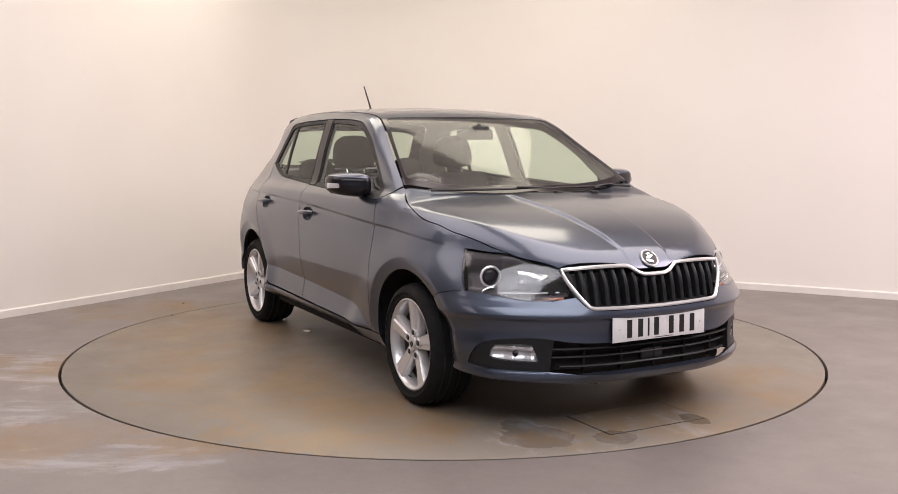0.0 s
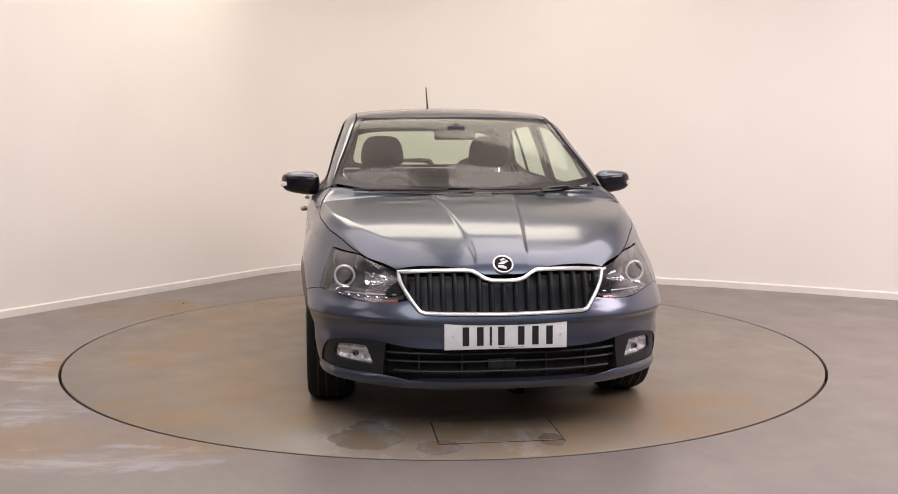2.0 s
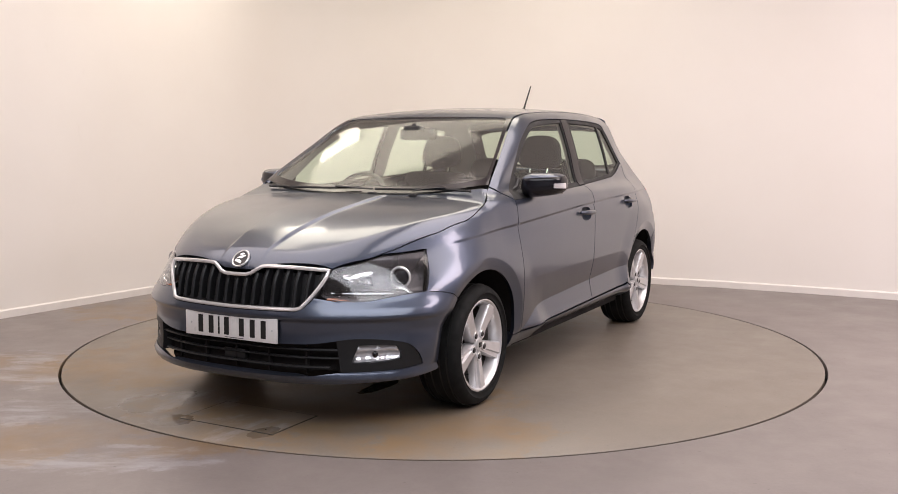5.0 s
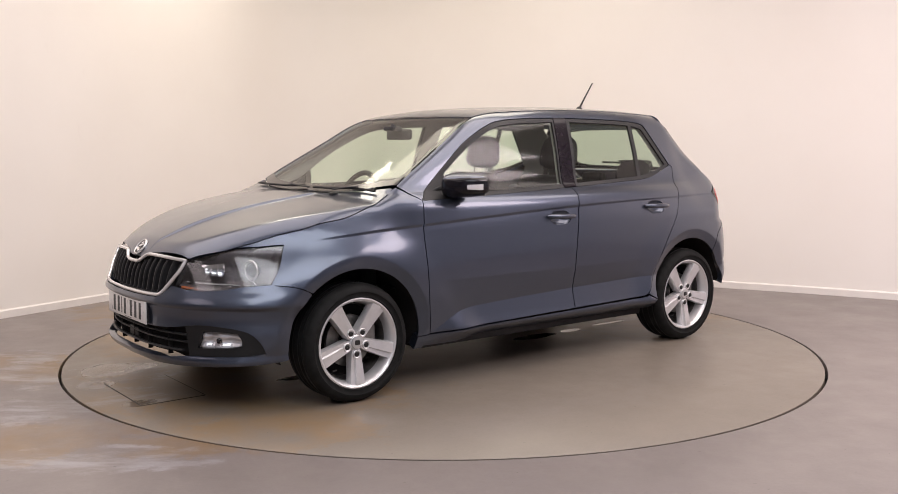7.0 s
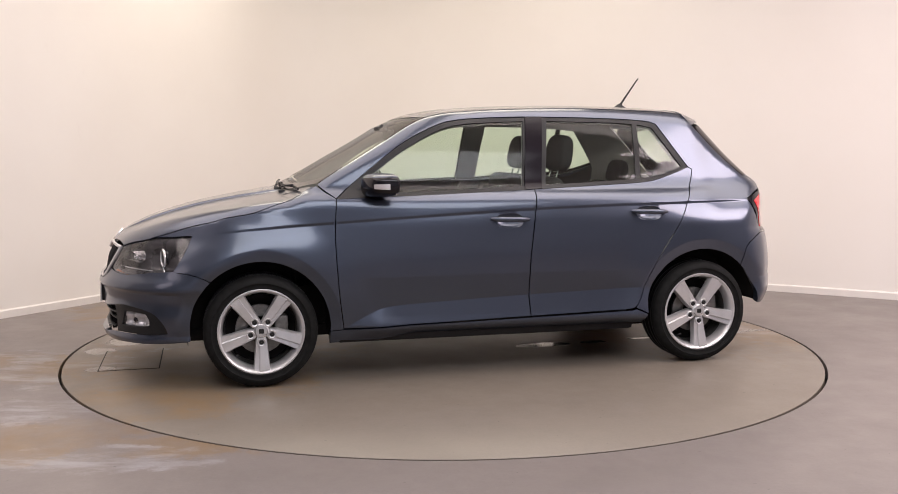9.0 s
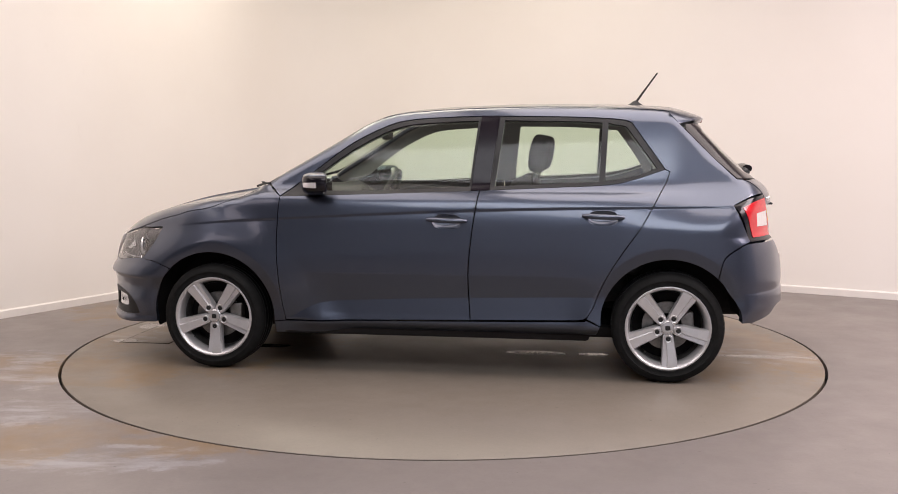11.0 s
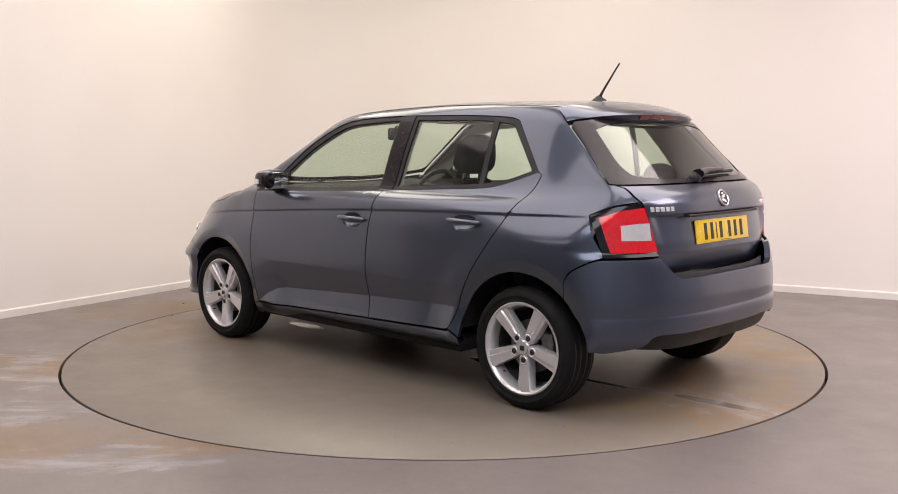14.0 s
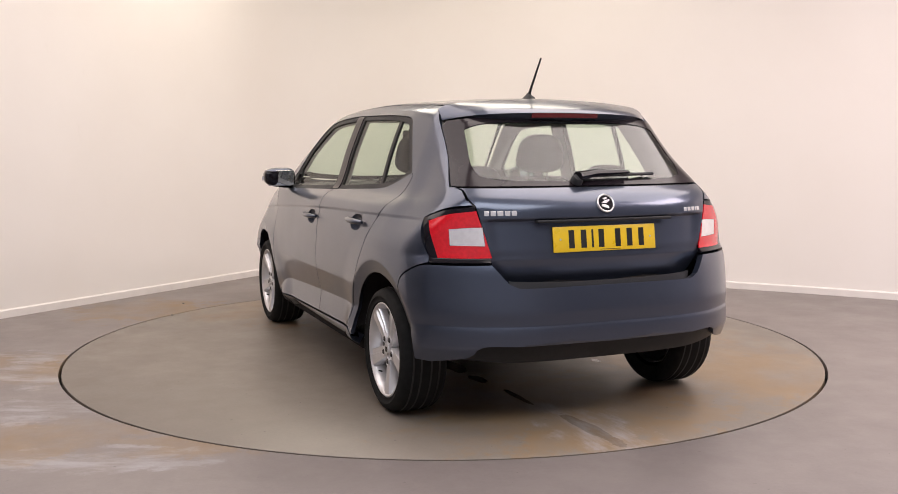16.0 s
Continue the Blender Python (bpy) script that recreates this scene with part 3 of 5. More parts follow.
BONNET_NOSE = [(1.852, 0.448), (1.890, 0.300), (1.918, 0.165), (1.924, 0.125), (1.936, 0.085), (1.938, 0.0)]


def top_as_side(run, gap=0.03):
    return [tuple(q) for q in seen_from("side", laid("top", spline(run, gap)))]


def rear_xyz(*pts):
    return [tuple(q) for q in seen_from("rear", pts)]


def front_xyz(*pts):
    return [tuple(q) for q in seen_from("front", pts)]


def rev(run):
    return list(run)[::-1]


# bonnet, roof, windscreen
panel("bonnet", "top", mirrored(np.vstack([spline(rev(BONNET_NOSE)), spline(rev(BONNET_LAMP))[1:], spline(rev(BONNET_SIDE))[1:],
                                           spline([(0.885, 0.712), (0.905, 0.670), (0.975, 0.480), (1.018, 0.250), (1.029, 0.0)])[1:]]), 1),
      PAINT, car, "sculpted grey bonnet with two long creases", mesh_gap=0.016, gap=0.0015,
      lines=[[(x, s * (0.115 + 0.10 * min(1, max(0, (1.85 - x) / 0.85)) + d)) for x in np.arange(1.03, 1.93, 0.012)] for s in (1, -1) for d in (-0.014, -0.009, -0.003, 0.003, 0.009, 0.014)])
panel("roof", "top", mirrored(np.vstack([spline(rev(SCREEN_TOP)), spline(ROOF_SIDE)[1:], spline([(-1.310, 0.515), (-1.36, 0.48), (-1.385, 0.25), (-1.39, 0.0)])[1:]]), 1), PAINT, car)
screen_half = np.vstack([spline(rev(SCREEN_TOP)), spline(rev(SCREEN_SIDE))[1:], spline(rev(SCREEN_FOOT))[1:]])
clear_half = np.vstack([spline([(0.305, 0.0), (0.300, 0.200), (0.278, 0.390), (0.268, 0.508)]), spline([(0.288, 0.532), (0.460, 0.578), (0.680, 0.636), (0.800, 0.666)]),
                        spline([(0.830, 0.650), (0.895, 0.490), (0.940, 0.250), (0.952, 0.0)])])
windscreen = panel("windscreen", "top", mirrored(clear_half, 1), SCREEN, car, "clear laminated windscreen with dark border", gap=-0.004, rim=0.0, push=sunk(0.003))[0]
panel("border", "top", mirrored(screen_half, 1), FRIT, windscreen, holes=[mirrored(clear_half, 1)], gap=0.002, rim=0.0, mesh_gap=0.016)
for ob in (windscreen,):
    ob.visible_shadow = False

# front wings
WING_EDGE = [(1.600, 0.603), (1.530, 0.596), (1.470, 0.580), (1.4125, 0.553)]
CREASES = [[(x, CREASE(np.array([x]))[0] + d) for x in np.arange(-1.6, 1.5, 0.015)] for d in (-0.022, -0.014, -0.009, -0.0045, 0.0, 0.0045, 0.009, 0.015)] + [[(x, BEND + d) for x in np.arange(-0.98, 0.76, 0.015)] for d in (-0.006, 0.0, 0.006)] + [[(a_ + r * math.cos(q), HUB_Z + r * math.sin(q)) for a_ in (FRONT_AXLE, REAR_AXLE) for q in np.arange(0.1, 3.1, 0.035)] for r in (0.398, 0.407, 0.413, 0.421)] + [[(x, FLARE(np.array([x]))[0] + d) for x in np.arange(-0.9, 0.78, 0.015)] for d in (-0.010, -0.003, 0.003, 0.010)]
panel("front_wing", "side", outline(
    top_as_side(BONNET_LAMP[:3], 0.02), top_as_side(LAMP_BROW, 0.02), [top_as_side(LAMP_BROW)[-1], (1.545, 0.682), (1.600, 0.603)], WING_EDGE, arch(FRONT_AXLE, 46, 184, 28),
    [(0.817, 0.277), (0.748, 0.284)], rev(DOOR_FRONT), [(0.776, 0.964), (0.824, 0.993), (0.870, 1.027)], top_as_side(BONNET_SIDE)), PAINT, car, both=True, rim=0.02, lines=CREASES, gap=0.0018)
# doors, each with a pressed cup behind its handle
HANDLES = {"front": (-0.146, 0.838), "rear": (-0.960, 0.865)}


def cup_loop(x, z, grow=0.0):
    def bulge(c, k):
        return math.copysign(abs(c) ** k, c)
    return np.array([(x + (0.074 + grow) * bulge(math.cos(a), 0.7), z - 0.002 + (0.036 + grow) * bulge(math.sin(a), 0.85)) for a in np.linspace(0, 2 * math.pi, 41)[:-1]])


DOORS = {}
DOORS["front"] = panel("front_door", "side", outline(spline(DOOR_FRONT).tolist(), [(0.748, 0.288), (0.240, 0.300), (-0.272, 0.313)], rev(DOOR_SEAM), rev(BELT[:3])), PAINT, car, both=True, lines=CREASES, holes=[cup_loop(*HANDLES["front"])])
DOORS["rear"] = panel("rear_door", "side", outline(DOOR_SEAM, [(-0.272, 0.313), (-0.540, 0.319), (-0.815, 0.326)], rev(REAR_SEAM), [(-1.305, 1.100), (-1.280, 1.113)], rev(BELT[2:])), PAINT, car, both=True, lines=CREASES, holes=[cup_loop(*HANDLES["rear"])])
panel("sill", "side", outline([(0.748, 0.284), (0.240, 0.297), (-0.272, 0.309), (-0.815, 0.322), (-0.880, 0.334)], [(-0.880, 0.334), (-0.955, 0.300)], [(-0.955, 0.300), (-0.935, 0.245)],
                                  [(-0.935, 0.245), (0.000, 0.222), (0.820, 0.205)], [(0.820, 0.205), (0.817, 0.277)]), PAINT, car, both=True, mesh_gap=0.016, rim=0.05)
# pillars, roof rail and rear quarter, one pressing
panel("rear_quarter", "side", outline(
    top_as_side(SCREEN_SIDE), top_as_side(ROOF_SIDE), [(-1.330, 1.380), (-1.372, 1.338), (-1.465, 1.243), (-1.560, 1.148), (-1.650, 1.062)], [(-1.650, 1.062), (-1.718, 1.047), (-1.765, 1.011), (-1.790, 0.987)],
    [(-1.790, 0.987), (-1.714, 0.970), (-1.626, 0.930)], [(-1.626, 0.930), (-1.672, 0.830), (-1.712, 0.745)], [(-1.712, 0.745), (-1.650, 0.717), (-1.575, 0.662), (-1.548, 0.553)],
    arch(REAR_AXLE, 134, 12, 24), [(-0.958, 0.372), (-0.955, 0.304)], [(-0.955, 0.304), (-0.880, 0.338)], rev(REAR_SEAM[:-2]), rev(GLASS_END), rev(GLASS_TOP), [(0.776, 0.964), (0.822, 0.997), (0.862, 1.031)]), PAINT, car,
    "grey pillar, roof rail and rear quarter pressing", both=True, rim=0.02, lines=CREASES, gap=0.002)


# side windows: frames, panes and the black pillar between the doors
def side_glass():
    front = outline(GLASS_TOP[:6] + [(-0.305, 1.393)], [(-0.305, 1.393), (-0.262, 0.998)], rev(BELT[:2] + [(-0.262, 0.998)]))
    rear = outline([(-0.405, 1.394), (-0.803, 1.388), (-1.040, 1.375), (-1.106, 1.358)], GLASS_END, rev([(-0.362, 1.002)] + BELT[3:]), [(-0.362, 1.002), (-0.405, 1.394)])
    pillar = outline([(-0.305, 1.393), (-0.405, 1.394)], [(-0.405, 1.394), (-0.362, 1.002)], [(-0.362, 1.002), (-0.262, 0.998)], [(-0.262, 0.998), (-0.305, 1.393)])
    clear_front = outline([(0.575, 1.085), (0.400, 1.210), (0.206, 1.314), (0.074, 1.350), (-0.120, 1.364), (-0.288, 1.370)], [(-0.288, 1.370), (-0.252, 1.020)], [(-0.252, 1.020), (0.240, 1.000), (0.560, 0.996)],
                          [(0.560, 0.996), (0.575, 1.085)])
    clear_rear = outline([(-0.432, 1.372), (-0.803, 1.365), (-0.952, 1.358)], [(-0.952, 1.358), (-0.938, 1.050)], [(-0.938, 1.050), (-0.700, 1.037), (-0.388, 1.023)], [(-0.388, 1.023), (-0.432, 1.372)])
    clear_small = outline([(-0.985, 1.356), (-1.078, 1.338)], [(-1.078, 1.338), (-1.165, 1.220), (-1.238, 1.118)], [(-1.238, 1.118), (-1.110, 1.076), (-0.970, 1.052)], [(-0.970, 1.052), (-0.985, 1.356)])
    for name, loop, clears, key in (("window_frame", front, [clear_front], "front"), ("window_frame", rear, [clear_rear, clear_small], "rear")):
        for i, ob in enumerate(panel(name, "side", loop, RUBBER, None, "matt black window surround", both=True, holes=clears, gap=0.001, rim=0.012, push=sunk(0.004))):
            ob.parent = DOORS[key][i]
    panes = ((front, [], "front"), (rear, [], "rear"))
    for loop, clears, key in panes:
        for i, ob in enumerate(panel("window_pane", "side", loop, PANE, None, "clear tempered side window", both=True, gap=0.012, rim=0.0, push=sunk(0.010))):
            ob.parent = DOORS[key][i]
            ob.visible_shadow = False
    for i, ob in enumerate(panel("pillar_cover", "side", pillar, PILLAR_BLACK, None, "gloss black pillar cover", both=True, gap=0.001)):
        ob.parent = DOORS["rear"][i]


side_glass()

# ---- rear end ----
HATCH_SIDE = [(-1.655, 0.640, 1.058), (-1.722, 0.612, 1.045), (-1.768, 0.610, 1.010), (-1.794, 0.589, 0.983), (-1.828, 0.563, 0.865), (-1.859, 0.538, 0.748)]
HATCH_LOW = [(-1.859, 0.538, 0.748), (-1.885, 0.508, 0.690), (-1.902, 0.480, 0.655), (-1.92, 0.44, 0.640)]
CUT = 0.925


def hatch_form(p, n):
    """The tailgate steps in below its sharp edge, and tucks under at its foot."""
    x, y, z = p.T
    x = x + np.maximum(TAIL(z) - 1.889, 0) * step(0.80, 0.77, z)
    inset = 0.026 * np.clip((z - 0.735) / 0.185, 0.1, 1) * step(CUT + 0.003, CUT - 0.010, z) * step(0.575, 0.50, np.abs(y) + 0.22 * (CUT - z))
    under = 0.038 * np.clip((0.752 - z) / 0.10, 0, 1)
    lip = -0.004 * step(1.00, 0.93, z) * step(CUT - 0.006, CUT, z) * step(0.57, 0.50, np.abs(y))
    return np.stack([x + inset + lip + under, y, z], 1)


tailgate = panel("tailgate", "rear", mirrored(np.vstack([[(0.0, 1.058)], spline(rear_xyz((-1.795, 0.20, 1.058), (-1.755, 0.45, 1.058), HATCH_SIDE[0])), spline(rear_xyz(*HATCH_SIDE))[1:], spline(rear_xyz(*HATCH_LOW))[1:], [(0.0, 0.638)]]), 0),
                 PAINT, car, "grey tailgate with stepped number plate recess", mesh_gap=0.014, push=hatch_form,
                 lines=[[(u, z) for u in np.arange(-0.66, 0.66, 0.010)] for z in (0.995, 0.985, 0.975, 0.965, 0.956, 0.948, 0.940, 0.934, 0.929, 0.924, 0.918, 0.913, 0.760, 0.754, 0.748)])[0]
glass_half = np.vstack([[(0.0, 1.385)], spline(rear_xyz((-1.455, 0.20, 1.380), (-1.435, 0.40, 1.366), (-1.385, 0.545, 1.350))), spline(rear_xyz((-1.374, 0.568, 1.336), (-1.465, 0.583, 1.243), (-1.560, 0.607, 1.148), (-1.652, 0.638, 1.063)))[1:],
                        spline(rear_xyz((-1.660, 0.630, 1.061), (-1.755, 0.45, 1.061), (-1.795, 0.20, 1.061)))[1:], [(0.0, 1.061)]])
clear_rear_half = np.vstack([[(0.0, 1.350)], spline(rear_xyz((-1.475, 0.20, 1.345), (-1.460, 0.38, 1.335), (-1.445, 0.462, 1.312))), spline(rear_xyz((-1.52, 0.485, 1.235), (-1.605, 0.505, 1.148), (-1.660, 0.490, 1.104)))[1:],
                             spline(rear_xyz((-1.700, 0.45, 1.091), (-1.755, 0.30, 1.086)))[1:], [(0.0, 1.083)]])
rear_window = panel("rear_window", "rear", mirrored(clear_rear_half, 0), REAR_PANE, tailgate, "clear heated rear window with dark border", gap=-0.004, rim=0.0, push=sunk(0.003))[0]
rear_window.visible_shadow = False
panel("border", "rear", mirrored(glass_half, 0), FRIT, rear_window, holes=[mirrored(clear_rear_half, 0)], gap=0.002, rim=0.008, mesh_gap=0.016)


def spoiler():
    """Roof spoiler: a tapered blade that runs on from the roof, hollow underneath."""
    bm = bmesh.new()
    rows = []
    for y in np.linspace(-0.555, 0.555, 45):
        a = abs(y) / 0.555
        tip = -1.520 + 0.17 * a ** 4
        lead = -1.305 - 0.03 * (1 - a)
        z_tip = 1.396 - 0.050 * y * y - 0.020 * a ** 6
        drop = 0.050 * (1 - a ** 4) + 0.006
        prof = []
        zl = laid("top", np.array([[lead, y * 0.975]]))[0][2] + 0.002
        for s in (0.0, 0.25, 0.5, 0.75, 0.93):
            prof.append((lead + (tip - lead) * s, zl + (z_tip - zl) * s ** 1.25))
        prof.append((tip - 0.002, z_tip - 0.008))
        prof.append((tip + 0.012, z_tip - drop * 0.5))
        prof.append((tip + 0.052, z_tip - drop))
        prof.append((lead - 0.02, min(zl - 0.03, z_tip - drop)))
        rows.append([bm.verts.new((x, y, z)) for x, z in prof])
    for a, b in zip(rows, rows[1:]):
        for i in range(len(a)):
            j = (i + 1) % len(a)
            bm.faces.new((a[i], a[j], b[j], b[i]))
    bm.faces.new(rows[0])
    bm.faces.new(rows[-1][::-1])
    bmesh.ops.recalc_face_normals(bm, faces=bm.faces)
    ob = part("spoiler", bm, PAINT, tailgate, "grey roof spoiler")
    lamp = bmesh.new()
    r2 = []
    for y in np.linspace(-0.175, 0.175, 9):
        tip = -1.520 + 0.17 * (abs(y) / 0.555) ** 4
        zt = 1.396 - 0.050 * y * y
        r2.append([lamp.verts.new(q) for q in ((tip - 0.0035, y, zt - 0.010), (tip + 0.003, y, zt - 0.030), (tip + 0.02, y, zt - 0.030), (tip + 0.015, y, zt - 0.012))])
    for a, b in zip(r2, r2[1:]):
        for i in range(4):
            lamp.faces.new((a[i], a[(i + 1) % 4], b[(i + 1) % 4], b[i]))
    lamp.faces.new(r2[0])
    lamp.faces.new(r2[-1][::-1])
    bmesh.ops.recalc_face_normals(lamp, faces=lamp.faces)
    part("brake_light", lamp, DARK_RED, ob, "dark red high brake light")


spoiler()

LAMP_TOP = [(-1.626, 0.757, 0.929), (-1.714, 0.694, 0.966), (-1.794, 0.589, 0.983)]
tail_loop = outline(rear_xyz(*LAMP_TOP), rear_xyz((-1.794, 0.589, 0.983), (-1.828, 0.563, 0.865), (-1.859, 0.538, 0.748)), rear_xyz((-1.859, 0.538, 0.744), (-1.80, 0.660, 0.742), (-1.714, 0.766, 0.742)),
                    rear_xyz((-1.714, 0.766, 0.742), (-1.672, 0.765, 0.830), (-1.626, 0.757, 0.929)))
tails = panel("tail_light", "rear", tail_loop, BLACK_GLOSS, car, "red and clear tail light in gloss black surround", both=True, gap=0.003, mesh_gap=0.014)


def tail_lens():
    c = tail_loop.mean(0)
    lens = c + (tail_loop - c) * np.array([0.86, 0.83]) + np.array([-0.015, 0.002])
    lo, hi = lens.min(0), lens.max(0)

    def at(u, v):
        return (lo[0] + (hi[0] - lo[0]) * u, lo[1] + (hi[1] - lo[1]) * v)
    clear = outline([at(0.10, 0.26), at(0.64, 0.27)], [at(0.64, 0.27), at(0.66, 0.62)], [at(0.66, 0.62), at(0.30, 0.66), at(0.145, 0.66)], [at(0.145, 0.66), at(0.10, 0.26)])
    for i, ob in enumerate(panel("red_lens", "rear", lens, RED_LENS, None, "glossy red lens", both=True, gap=0.0, mesh_gap=0.012, push=sunk(-0.003), rim=0.006, holes=[clear])):
        ob.parent = tails[i]
    for i, ob in enumerate(panel("clear_lens", "rear", clear, CLEAR_LENS, None, "clear reversing lens", both=True, gap=0.001, mesh_gap=0.012, push=sunk(-0.0015), rim=0.006)):
        ob.parent = tails[i]


tail_lens()

# rear bumper: painted skin, its lower step and the black valance
bump_top = np.vstack([[(0.0, 0.642)], spline(rear_xyz((-1.955, 0.20, 0.642), (-1.925, 0.440, 0.642), (-1.908, 0.478, 0.660), (-1.885, 0.508, 0.700), (-1.860, 0.538, 0.738))), spline(rear_xyz((-1.860, 0.538, 0.738), (-1.80, 0.660, 0.736), (-1.714, 0.766, 0.736)))[1:]])
side_run = seen_from("rear", laid("side", spline([(-1.712, 0.741), (-1.650, 0.713), (-1.575, 0.658), (-1.548, 0.549)])))[1:]
arch_side = seen_from("rear", laid("side", np.array(arch(REAR_AXLE, 136, 176, 12))))
bump_low = spline(rear_xyz((-1.70, 0.76, 0.318), (-1.80, 0.62, 0.345), (-1.845, 0.575, 0.392), (-1.90, 0.40, 0.392)))


def bumper_form(p, n):
    x, y, z = p.T
    return np.stack([x - 0.002 * step(0.478, 0.472, z) - 0.024 * np.clip((0.476 - z) / 0.085, 0, 1) + 0.004 * step(0.540, 0.480, z), y, z], 1)


rear_bumper = panel("rear_bumper", "rear", mirrored(np.vstack([bump_top, side_run, arch_side, bump_low, [(0.0, 0.392)]]), 0), PAINT, car, "grey rear bumper with stepped lower edge", mesh_gap=0.016, push=bumper_form, rim=0.03, gap=0.0018,
                    lines=[[(u, z) for u in np.arange(-0.80, 0.80, 0.012)] for z in (0.490, 0.480, 0.476, 0.471, 0.464)])[0]
panel("valance", "rear", mirrored(np.vstack([[(0.0, 0.400)], spline(rear_xyz((-1.90, 0.40, 0.400), (-1.842, 0.580, 0.400), (-1.79, 0.64, 0.350))), spline(rear_xyz((-1.76, 0.660, 0.330), (-1.84, 0.45, 0.308), (-1.87, 0.2, 0.305))), [(0.0, 0.305)]]), 0),
      SLAT_BLACK, rear_bumper, "black lower bumper valance", push=sunk(0.006), rim=0.05)
panel("ledge", "rear", mirrored(np.vstack([[(0.0, 0.665)], spline(rear_xyz((-1.95, 0.20, 0.665), (-1.90, 0.475, 0.675))), spline(rear_xyz((-1.91, 0.465, 0.630), (-1.95, 0.2, 0.622))), [(0.0, 0.622)]]), 0), BLACK_PLASTIC, rear_bumper, push=sunk(0.045))

# ---- front end ----
LAMP_OUT = [(*laid("top", np.array([[1.500, 0.712]]))[0],), (1.545, 0.752, 0.682), (1.600, 0.772, 0.607)]
LAMP_LOW = [(1.600, 0.772, 0.607), (1.706, 0.704, 0.597), (1.819, 0.602, 0.578), (1.885, 0.500, 0.578), (1.913, 0.430, 0.598)]
LAMP_IN = [(1.913, 0.430, 0.598), (1.895, 0.432, 0.640), (1.862, 0.447, 0.696)]
LAMP_UP = [tuple(q) for q in laid("top", np.array(rev(BONNET_LAMP)[:2] + LAMP_BROW)) + np.array([0, 0, -0.003])]
lamp_loop = outline(front_xyz(*LAMP_OUT), front_xyz(*LAMP_LOW), front_xyz(*LAMP_IN), front_xyz(*LAMP_UP))
GRILLE_TOP = [(0.0, 0.672), (0.058, 0.674), (0.085, 0.682), (0.125, 0.706), (0.160, 0.713), (0.300, 0.712), (0.440, 0.704)]      # (y, z)
GRILLE_LOW = [(0.440, 0.704), (0.430, 0.660), (0.395, 0.600), (0.355, 0.548), (0.335, 0.542), (0.0, 0.536)]


def face_run(run):
    """Turns (y, z) on the car's face into front coordinates."""
    y, z = np.array(run).T
    x = np.full(len(y), 1.9)
    for _ in range(6):
        q = laid("front", seen_from("front", np.stack([x, y, z], 1)))
        x = x + (y - q[:, 1]) * 0 + (q[:, 0] - x)
    return [tuple(c) for c in seen_from("front", np.stack([x, y, z], 1))]


g_top, g_low = face_run(spline(GRILLE_TOP, 0.015)), face_run(spline(GRILLE_LOW, 0.015))
grille_half = np.vstack([g_top, g_low[1:]])
LIP_Z = 0.236
air_half = np.vstack([spline(front_xyz((1.99, 0.0, 0.388), (1.95, 0.35, 0.392), (1.905, 0.50, 0.408), (1.86, 0.575, 0.416), (1.78, 0.665, 0.408), (1.70, 0.735, 0.388), (1.655, 0.768, 0.335), (1.640, 0.778, 0.290))),
                      spline(front_xyz((1.640, 0.778, 0.290), (1.72, 0.72, 0.281), (1.82, 0.615, 0.278), (1.90, 0.50, 0.274), (1.957, 0.343, 0.258), (1.984, 0.0, 0.252)))[1:]])
bumper_half = np.vstack([[(0.0, 0.530)], face_run(spline([(0.10, 0.531), (0.338, 0.536), (0.362, 0.545), (0.404, 0.592)], 0.015)), spline(rev(front_xyz(*LAMP_LOW[:4])))[0:],
                         seen_from("front", laid("side", spline(WING_EDGE)))[1:-1], seen_from("front", laid("side", np.array(arch(FRONT_AXLE, 45, -8, 16)))),
                         spline(front_xyz((1.560, 0.81, 0.243), (1.66, 0.74, 0.236), (1.80, 0.60, 0.228), (1.88, 0.50, 0.222), (1.95, 0.25, 0.214))), [(0.0, 0.212)]])


def front_form(p, n):
    """A crease under the lamps, and the lip that juts out at the foot."""
    x, y, z = p.T
    out = 0.016 * np.clip((0.575 - z) / 0.065, 0, 1) * step(0.488, 0.508, z) + 0.016 * step(0.275, 0.250, z) - 0.010 * step(0.50, 0.44, z) * step(0.36, 0.44, z)
    out = out * step(0.85, 0.79, np.abs(y))
    return p + np.stack([out * n[:, 0], out * n[:, 1], 0 * z], 1)


front_bumper = panel("front_bumper", "front", mirrored(bumper_half, 0), PAINT, car, "grey front bumper with wide lower intake", holes=[mirrored(air_half, 0)], mesh_gap=0.015, push=front_form, rim=0.03, gap=0.0018,
                     lines=[[(u, z) for u in np.arange(-0.80, 0.80, 0.012)] for z in (0.518, 0.510, 0.503, 0.496, 0.488, 0.480)])[0]


def nearest(view, u, v, d=0.0):
    """A place on the body and its frame: x along the car's outward normal, z as upright as may be."""
    p = laid(view, np.array([[u, v]]))
    n = slope_at(p)[0]
    p = p[0] + n * d
    n = Vector(n)
    side = Vector((0, 0, 1)).cross(n).normalized()
    up = n.cross(side)
    m = Matrix((n, side, up)).transposed().to_4x4()
    m.translation = Vector(p)
    return m


